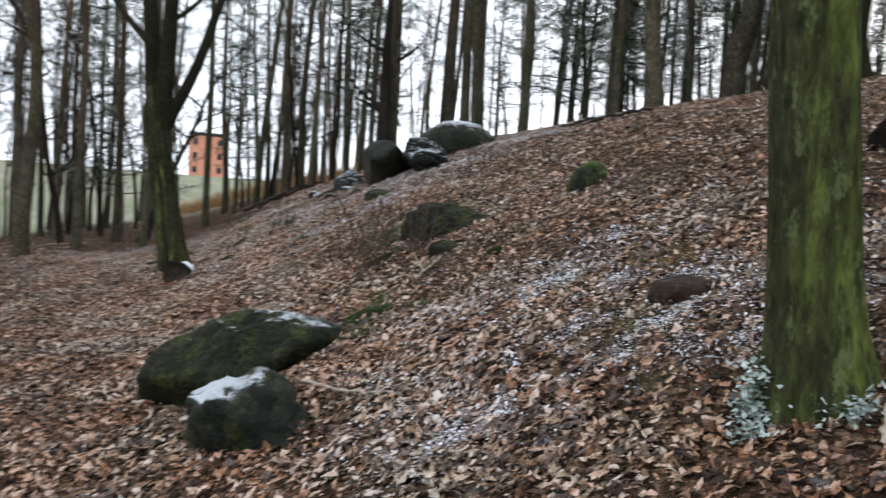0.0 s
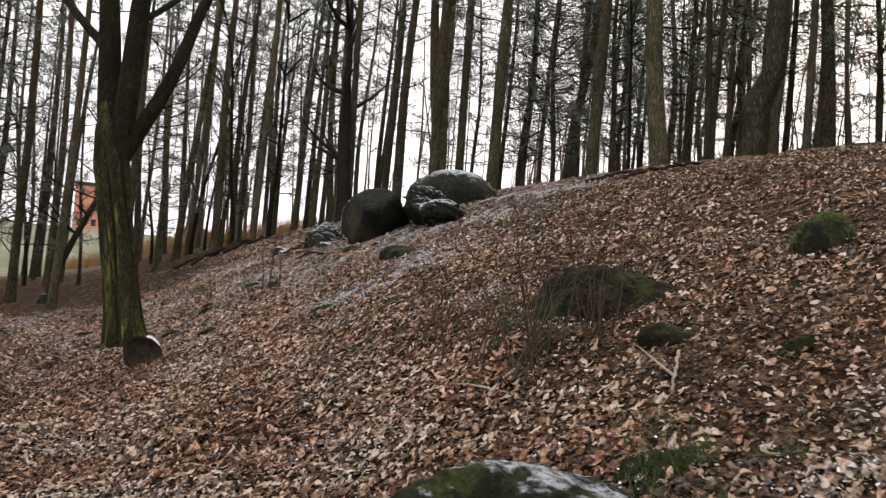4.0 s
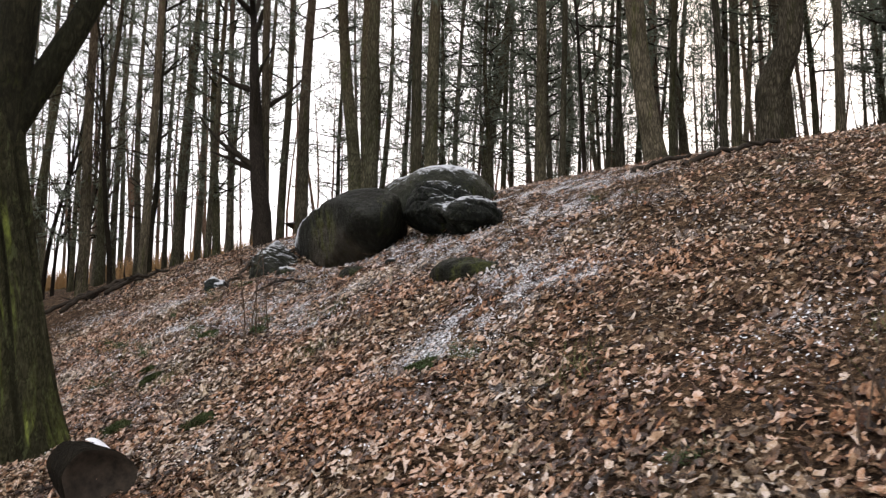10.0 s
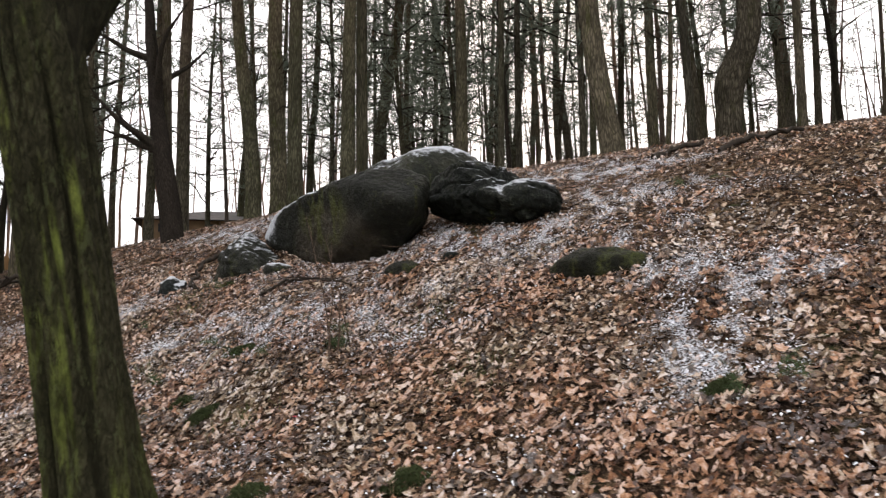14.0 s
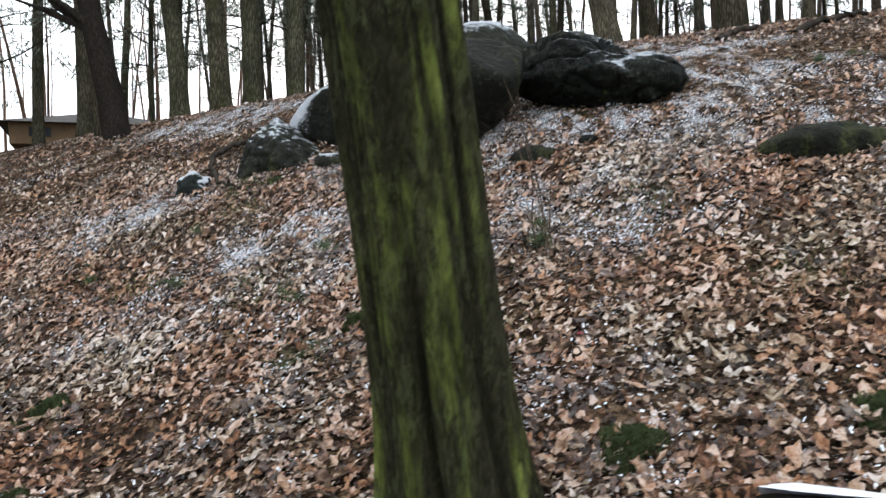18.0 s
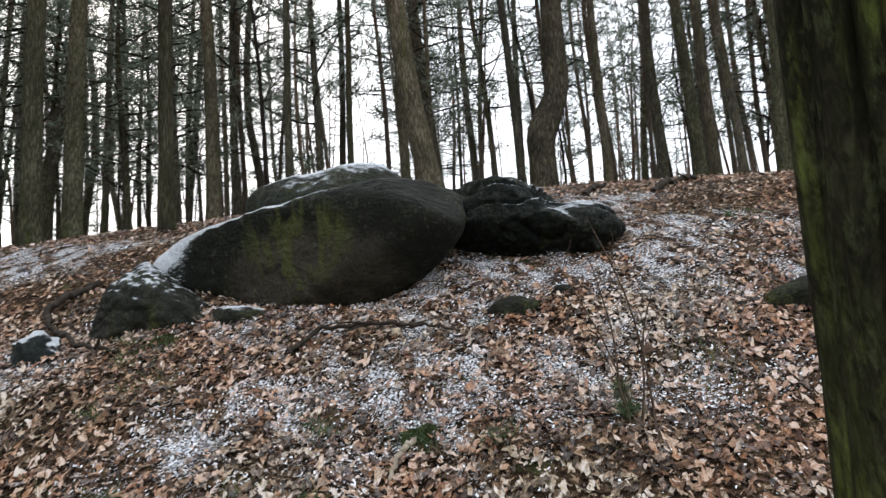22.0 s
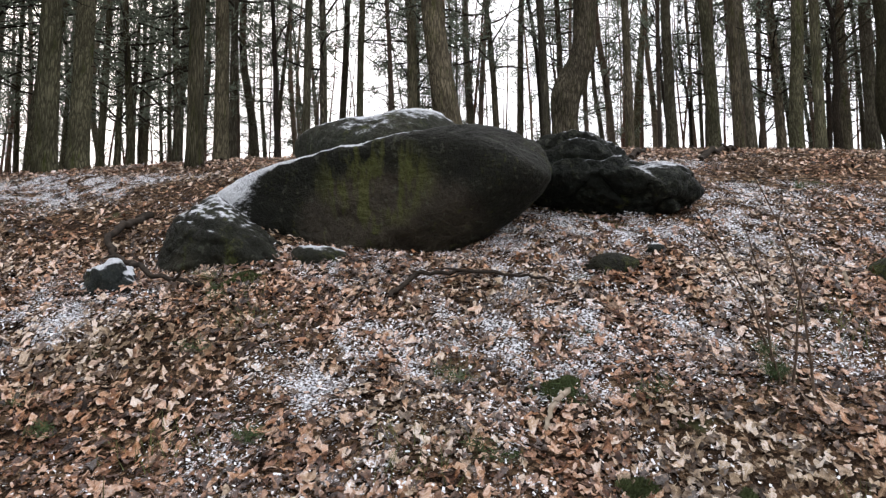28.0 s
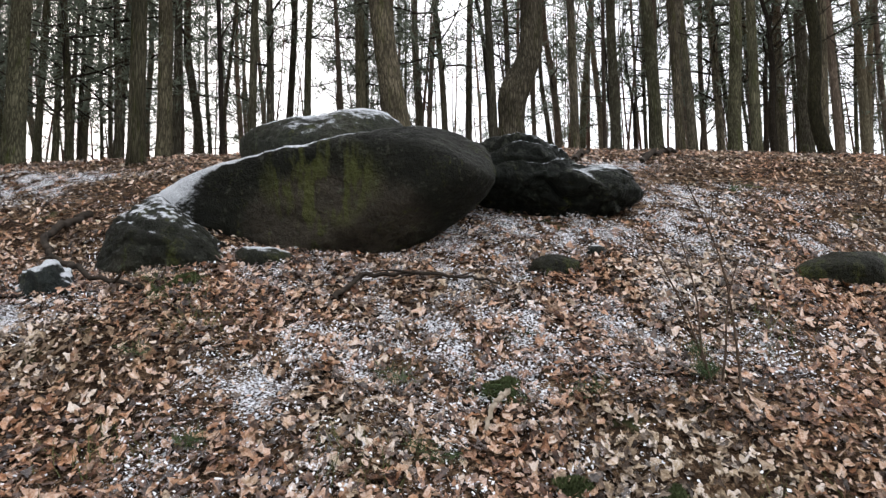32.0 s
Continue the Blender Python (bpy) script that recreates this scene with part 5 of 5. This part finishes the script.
def log_end(x, y, turn):
    """A short rotten log, lying with its hollow cut end to the path."""
    thing = new("log")
    r, n = 0.22, 28
    th = np.arange(n) * 2 * math.pi / n
    rim = r * (1 + 0.05 * np.sin(3 * th + 1) + 0.03 * np.sin(7 * th))
    rows = [(-0.0, 1.0), (0.03, 1.03), (0.35, 0.98), (0.75, 0.94), (1.05, 0.92), (1.10, 0.86), (1.11, 0.05)]
    v = np.concatenate([np.stack([rim * k * np.cos(th), np.full(n, s), rim * k * np.sin(th) * 0.92], -1) for s, k in rows])
    a = np.arange(len(rows) - 1)[:, None] * n
    o = np.arange(n)
    q = np.stack([a + o, a + (o + 1) % n, a + n + (o + 1) % n, a + n + o], -1).reshape(-1, 4)
    skin = part("bark", mesh_np("bark", v, None, q, LOG_BARK), thing)
    v = np.concatenate([np.stack([rim * k * np.cos(th), np.full(n, s), rim * k * np.sin(th) * 0.92], -1) for s, k in ((0.0, 1.0), (0.01, 0.9), (0.05, 0.75), (0.09, 0.4), (0.10, 0.02))])
    a = np.arange(4)[:, None] * n
    q = np.stack([a + o, a + n + o, a + n + (o + 1) % n, a + (o + 1) % n], -1).reshape(-1, 4)
    part("cut_end", mesh_np("cut_end", v, None, q, CUT_WOOD), thing, "dark hollowed sawn end")
    cap = []
    for s, k in ((0.58, 0.92), (0.66, 1.06), (0.80, 1.10), (0.98, 1.14), (1.06, 1.08), (1.10, 0.90)):
        edge = 0.06 * math.sin(s * 30)
        aa = np.linspace(0.25 + edge, 1.30 - edge, 15)
        thick = 1 + (k - 1) * np.sin((aa - aa[0]) / (aa[-1] - aa[0]) * math.pi) ** 0.5
        rr = np.interp(aa, th, rim) * thick
        cap.append(np.stack([rr * np.cos(aa), np.full(15, s), rr * np.sin(aa) * 0.92 + 0.002], -1))
    g = np.arange(5)[:, None] * 15 + np.arange(14)
    part("snow_cap", mesh_np("snow_cap", np.concatenate(cap), None, np.stack([g, g + 1, g + 16, g + 15], -1).reshape(-1, 4), SNOW), skin, "cap of old snow on the bark")
    thing.matrix_basis = pose(x, y, gz(x, y) + 0.165, -4.0, 0, turn)
    return tagged(thing, "short dark log with a hollow end beside the tree", "log")


log_end(-3.64, 10.18, 18)


def stump(x, y, turn, tilt):
    """A dark old stump with a pale slanting cut on top."""
    thing = new("tree_stump")
    n = 36
    th = np.arange(n) * 2 * math.pi / n
    rim = 0.17 * (1 + 0.06 * np.sin(3 * th + 1) + 0.04 * np.sin(7 * th))
    rows = [(-0.25, 2.6), (-0.05, 2.2), (0.06, 1.75), (0.16, 1.35), (0.30, 1.12), (0.46, 1.0)]
    knob = 1 + 0.16 * np.sin(5 * th + 0.6)
    slant = 0.46 - math.tan(radians(tilt)) * rim * np.sin(th)
    v = np.concatenate([np.stack([rim * k * (knob if k > 1.4 else 1) * np.cos(th), rim * k * (knob if k > 1.4 else 1) * np.sin(th), np.full(n, z) if z < 0.46 else slant], -1) for z, k in rows])
    a, o = np.arange(len(rows) - 1)[:, None] * n, np.arange(n)
    body = part("bark", mesh_np("bark", v, None, np.stack([a + o, a + (o + 1) % n, a + n + (o + 1) % n, a + n + o], -1).reshape(-1, 4), LOG_BARK), thing)
    rings = [np.stack([rim * k * np.cos(th), rim * k * np.sin(th), 0.462 - math.tan(radians(tilt)) * rim * k * np.sin(th) + 0.004 * math.sin(k * 19)], -1) for k in (0.97, 0.7, 0.4, 0.12)]
    v = np.concatenate(rings + [np.array([[0, 0, 0.462]])])
    a = np.arange(3)[:, None] * n
    f = np.stack([a + o, a + (o + 1) % n, a + n + (o + 1) % n, a + n + o], -1).reshape(-1, 4)
    part("cut_face", mesh_np("cut_face", v, np.stack([3 * n + o, 3 * n + (o + 1) % n, np.full(n, 4 * n)], -1), f, TWIG_PALE), body, "pale sawn face dusted with snow")
    thing.matrix_basis = pose(x, y, gz(x, y), 0, 0, turn)
    return tagged(thing, "dark rotten stump with a pale slanting cut on the slope", "stump")


stump(5.52, 4.42, -30, -38)


def shrub(x, y, seed, shoots, height, lean, label):
    rng = np.random.default_rng(seed)
    thing = new("shrub")
    thing.matrix_basis = pose(x, y, gz(x, y) - 0.02)
    w = Tubes()
    for _ in range(shoots):
        th = rng.uniform(0, 6.283)
        s = (rng.normal(0, 0.10), rng.normal(0, 0.10), 0)
        p = sway(s, (math.cos(th) * lean, math.sin(th) * lean, 1), height * rng.uniform(0.45, 1.1), 8, rng, 0.07, 0.01)
        w = Tubes()
        w.add(p, np.linspace(0.008, 0.0025, 9), 4)
        for _ in range(5):
            i = rng.integers(2, 8)
            w.add(sway(p[i], rng.normal(0, 1, 3) + (0, 0, 0.7), height * rng.uniform(0.08, 0.25), 4, rng, 0.15), np.linspace(0.003, 0.0015, 5), 3)
        part("shoot", w.mesh("shoot", TWIG), thing)
    return tagged(thing, label, "shrub")


shrub(0.5, 5.95, 51, 16, 1.15, 0.45, "leafless shrub of thin brown shoots on the slope")
shrub(0.95, 6.3, 52, 12, 1.0, 0.4, "leafless shrub of thin brown shoots before a mossy boulder")
shrub(-0.2, 7.4, 53, 8, 0.6, 0.4, "low leafless shrub on the slope")
shrub(-2.66, 13.34, 54, 4, 1.25, 0.07, "upright bare sapling shoots in the leaves")
shrub(0.15, 6.45, 55, 6, 0.5, 0.4, "small leafless shrub among leaves")
shrub(1.3, 12.2, 56, 6, 0.5, 0.5, "low leafless shrub high on the slope")
shrub(2.6, 9.3, 57, 7, 0.6, 0.5, "low leafless shrub high on the slope")
shrub(4.4, 6.3, 58, 6, 0.6, 0.5, "low leafless shrub high on the slope")


def sprig(x, y, seed, k=1.0):
    """A fallen green pine twig."""
    rng = np.random.default_rng(seed)
    thing = new("pine_sprig")
    thing.matrix_basis = pose(x, y, gz(x, y) + 0.015, 0, 0, rng.uniform(0, 360))
    p = sway((-0.1 * k, 0, 0), (1, 0, 0.12), 0.24 * k, 6, rng, 0.1)
    t = Tubes()
    t.add(p, np.linspace(0.004, 0.002, 7), 4)
    part("stem", t.mesh("stem", TWIG), thing)
    v, f = needles(p[1:], rng, 26, 0.075 * k, 0.0022)
    v[:, 2] = np.maximum(v[:, 2], -0.005)
    part("needles", mesh_np("needles", v, f, None, SPRIG, smooth=False), thing)
    return tagged(thing, "fallen sprig of green pine needles on the leaves", "pine sprig", "pine sprigs on the slope")


for i, (x, y) in enumerate(((-3.29, 15.21), (-2.6, 14.61), (-3.1, 14.12), (-3.29, 14.46), (-4.28, 15.79), (-3.76, 16.79), (-2.85, 17.55), (-3.19, 17.11),
                            (-4.63, 16.92), (-4.54, 17.34), (1.47, 13.53), (-1.5, 10.3), (-1.2, 10.2), (1.0, 4.0), (1.25, 3.9), (0.9, 3.6), (-0.9, 7.9), (0.4, 6.0), (-4.3, 13.9), (-3.9, 14.6))):
    sprig(x, y, 300 + i, 1.0 + 0.5 * (i % 3 == 0))


def seedling(x, y, seed, height):
    """A young pine seedling with bare lower twigs and grey-green needles."""
    rng = np.random.default_rng(seed)
    thing = new("pine_seedling")
    thing.matrix_basis = pose(x, y, gz(x, y) - 0.01)
    stem = sway((0, 0, 0), (0.15, 0.1, 1), height, 8, rng, 0.12)
    t = Tubes()
    t.add(stem, np.linspace(0.009, 0.003, 9), 5)
    part("stem", t.mesh("stem", TWIG), thing)
    spots = []
    for i in range(9):
        a = rng.uniform(0, 6.283)
        p = sway(stem[rng.integers(1, 8)], (math.cos(a), math.sin(a), 0.5), height * rng.uniform(0.25, 0.55), 5, rng, 0.12)
        t = Tubes()
        t.add(p, np.linspace(0.004, 0.0015, 6), 4)
        part("side_twig", t.mesh("side_twig", TWIG if i % 3 else TWIG_PALE), thing)
        spots += list(p[2:])
    v, f = needles(np.array(spots), rng, 24, 0.055, 0.0016)
    part("needles", mesh_np("needles", v, f, None, SPRIG, smooth=False), thing)
    return tagged(thing, "small pine seedling with grey-green needles among the leaves", "seedling")


seedling(0.31, 6.5, 91, 0.42)
seedling(0.7, 6.35, 92, 0.3)
seedling(-2.62, 13.5, 93, 0.22)


def tuft(x, y, seed, n=60, h=0.16, r=0.14):
    rng = np.random.default_rng(seed)
    bx, by = rng.normal(0, r, n), rng.normal(0, r, n)
    a, hh = rng.uniform(0, 6.283, n), h * rng.uniform(0.5, 1.2, n)
    z = ground_z(x + bx, y + by) - gz(x, y)
    w = 0.003
    lean = rng.normal(0, 0.07, (n, 2))
    v = np.stack([np.stack([bx - w * np.cos(a), by - w * np.sin(a), z], -1), np.stack([bx + w * np.cos(a), by + w * np.sin(a), z], -1),
                  np.stack([bx + lean[:, 0], by + lean[:, 1], z + hh], -1)], 1).reshape(-1, 3)
    ob = new("grass_tuft", mesh_np("grass_tuft", v, np.arange(3 * n).reshape(-1, 3), None, GRASS, smooth=False))
    ob.matrix_basis = Matrix.Translation((x, y, gz(x, y)))
    return tagged(ob, "small tuft of green grass between the leaves", "grass", "grass tufts", kind="stuff")


for i, (x, y) in enumerate(((-2.9, 17.2), (-3.3, 16.7), (-1.9, 13.2), (0.75, 4.2), (0.85, 4.5), (0.7, 3.9), (2.1, 8.2), (1.6, 9.0), (-4.1, 15.0), (-4.5, 16.2), (-2.2, 11.9), (0.5, 8.0), (3.2, 3.0), (-3.6, 13.0), (-0.8, 9.2), (2.7, 1.9))):
    tuft(x, y, 400 + i)


def moss_clump(x, y, seed, r, h=0.045, material=None):
    """A low cushion of moss with a fuzzy surface."""
    rng = np.random.default_rng(seed)
    n = int(5000 * (r / 0.2) ** 1.3)
    q = rng.random(n) ** 0.5
    a = rng.uniform(0, 6.283, n)
    edge = r * (1 + 0.25 * np.sin(3 * a + seed) + 0.15 * np.sin(5 * a))
    px, py = edge * q * np.cos(a), 0.75 * edge * q * np.sin(a)
    z = ground_z(x + px, y + py) - gz(x, y) + h * np.sqrt(1 - q ** 2) + 0.004 * rng.random(n)
    d = np.stack([rng.normal(0, 0.5, n), rng.normal(0, 0.5, n), rng.uniform(0.3, 1.0, n)], -1) * 0.022
    b = rng.uniform(0, 6.283, n)
    side = np.stack([np.cos(b), np.sin(b), 0 * b], -1) * 0.005
    p = np.stack([px, py, z], -1)
    v = np.stack([p - side, p + side, p + d], 1).reshape(-1, 3)
    ob = new("moss_clump", mesh_np("moss_clump", v, np.arange(3 * n).reshape(-1, 3), None, material or MOSS, smooth=False))
    ob.matrix_basis = Matrix.Translation((x, y, gz(x, y)))
    return tagged(ob, "low cushion of dark green moss between the leaves", "moss", "moss cushions", kind="stuff")


for i, (x, y, r) in enumerate(((-3.8, 11.88, 0.15), (-5.38, 14.9, 0.13), (0.57, 6.26, 0.13), (-5.84, 13.93, 0.14), (-3.72, 13.54, 0.11), (-3.19, 14.54, 0.12), (-3.79, 13.99, 0.10), (-3.08, 11.18, 0.13),
                               (-2.75, 17.3, 0.15), (-1.5, 10.4, 0.12), (0.8, 4.1, 0.2), (1.9, 4.9, 0.1))):
    moss_clump(x, y, 500 + i, r)
moss_clump(2.95, 6.52, 520, 0.21, 0.27, MOSS_BRIGHT)


def scrap(x, y):
    """A crumpled bit of red wrapper."""
    rng = np.random.default_rng(77)
    g = np.stack(np.meshgrid(np.linspace(-1, 1, 5), np.linspace(-1, 1, 4), indexing="ij"), -1).reshape(-1, 2)
    v = np.concatenate([g * (0.022, 0.014) + rng.normal(0, 0.002, (20, 2)), rng.uniform(0.0, 0.012, (20, 1))], 1)
    a = np.arange(4)[:, None] * 4 + np.arange(3)
    ob = new("wrapper", mesh_np("wrapper", v, None, np.stack([a, a + 4, a + 5, a + 1], -1).reshape(-1, 4), WRAPPER, smooth=False))
    ob.matrix_basis = pose(x, y, gz(x, y) + 0.03, 0, 0, 30)
    return tagged(ob, "small crumpled red wrapper lying on the leaves", "litter")


scrap(-3.26, 12.61)


def ivy(x, y, seed, n, reach, rise):
    """Frosted ivy at the foot of the trunk."""
    rng = np.random.default_rng(seed)
    thing = new("ivy")
    thing.matrix_basis = pose(x, y, gz(x, y))
    px, py = rng.normal(0, reach, n), rng.normal(0, reach, n)
    pz = ground_z(x + px, y + py) - gz(x, y) + 0.03 + rise * rng.random(n) ** 2
    s = rng.uniform(0.012, 0.026, n)
    a = rng.uniform(0, 6.283, n)
    shape = np.array([(-0.6, 0), (-0.1, 0.7), (0.3, 0.35), (1, 0), (0.3, -0.35), (-0.1, -0.7)])
    tx, ty = rng.normal(0, 0.5, n), rng.normal(0, 0.5, n)
    lx, ly = shape[None, :, 0] * s[:, None], shape[None, :, 1] * s[:, None]
    v = np.stack([px[:, None] + np.cos(a)[:, None] * lx - np.sin(a)[:, None] * ly, py[:, None] + np.sin(a)[:, None] * lx + np.cos(a)[:, None] * ly,
                  pz[:, None] + lx * tx[:, None] + ly * ty[:, None]], -1).reshape(-1, 3)
    o = np.arange(n)[:, None] * 6
    f = np.concatenate([np.stack([o[:, 0], o[:, 0] + i, o[:, 0] + i + 1], -1) for i in (1, 2, 3, 4)])
    part("foliage", mesh_np("foliage", v, f, None, IVY, smooth=False), thing)
    t = Tubes()
    for i in range(8):
        q = sway((0, 0, 0.02), (rng.normal(), rng.normal(), 0.1), reach * 1.6, 5, rng, 0.2)
        q[:, 2] = ground_z(x + q[:, 0], y + q[:, 1]) - gz(x, y) + 0.02
        t.add(q, np.full(6, 0.004), 4)
    part("vine", t.mesh("vine", TWIG), thing)
    return tagged(thing, "frosted ivy at the foot of a mossy trunk", "ivy")


ivy(3.13, 0.92, 71, 420, 0.05, 0.22)
ivy(3.45, 0.64, 72, 150, 0.06, 0.07)
ivy(3.06, 0.76, 73, 110, 0.04, 0.05)
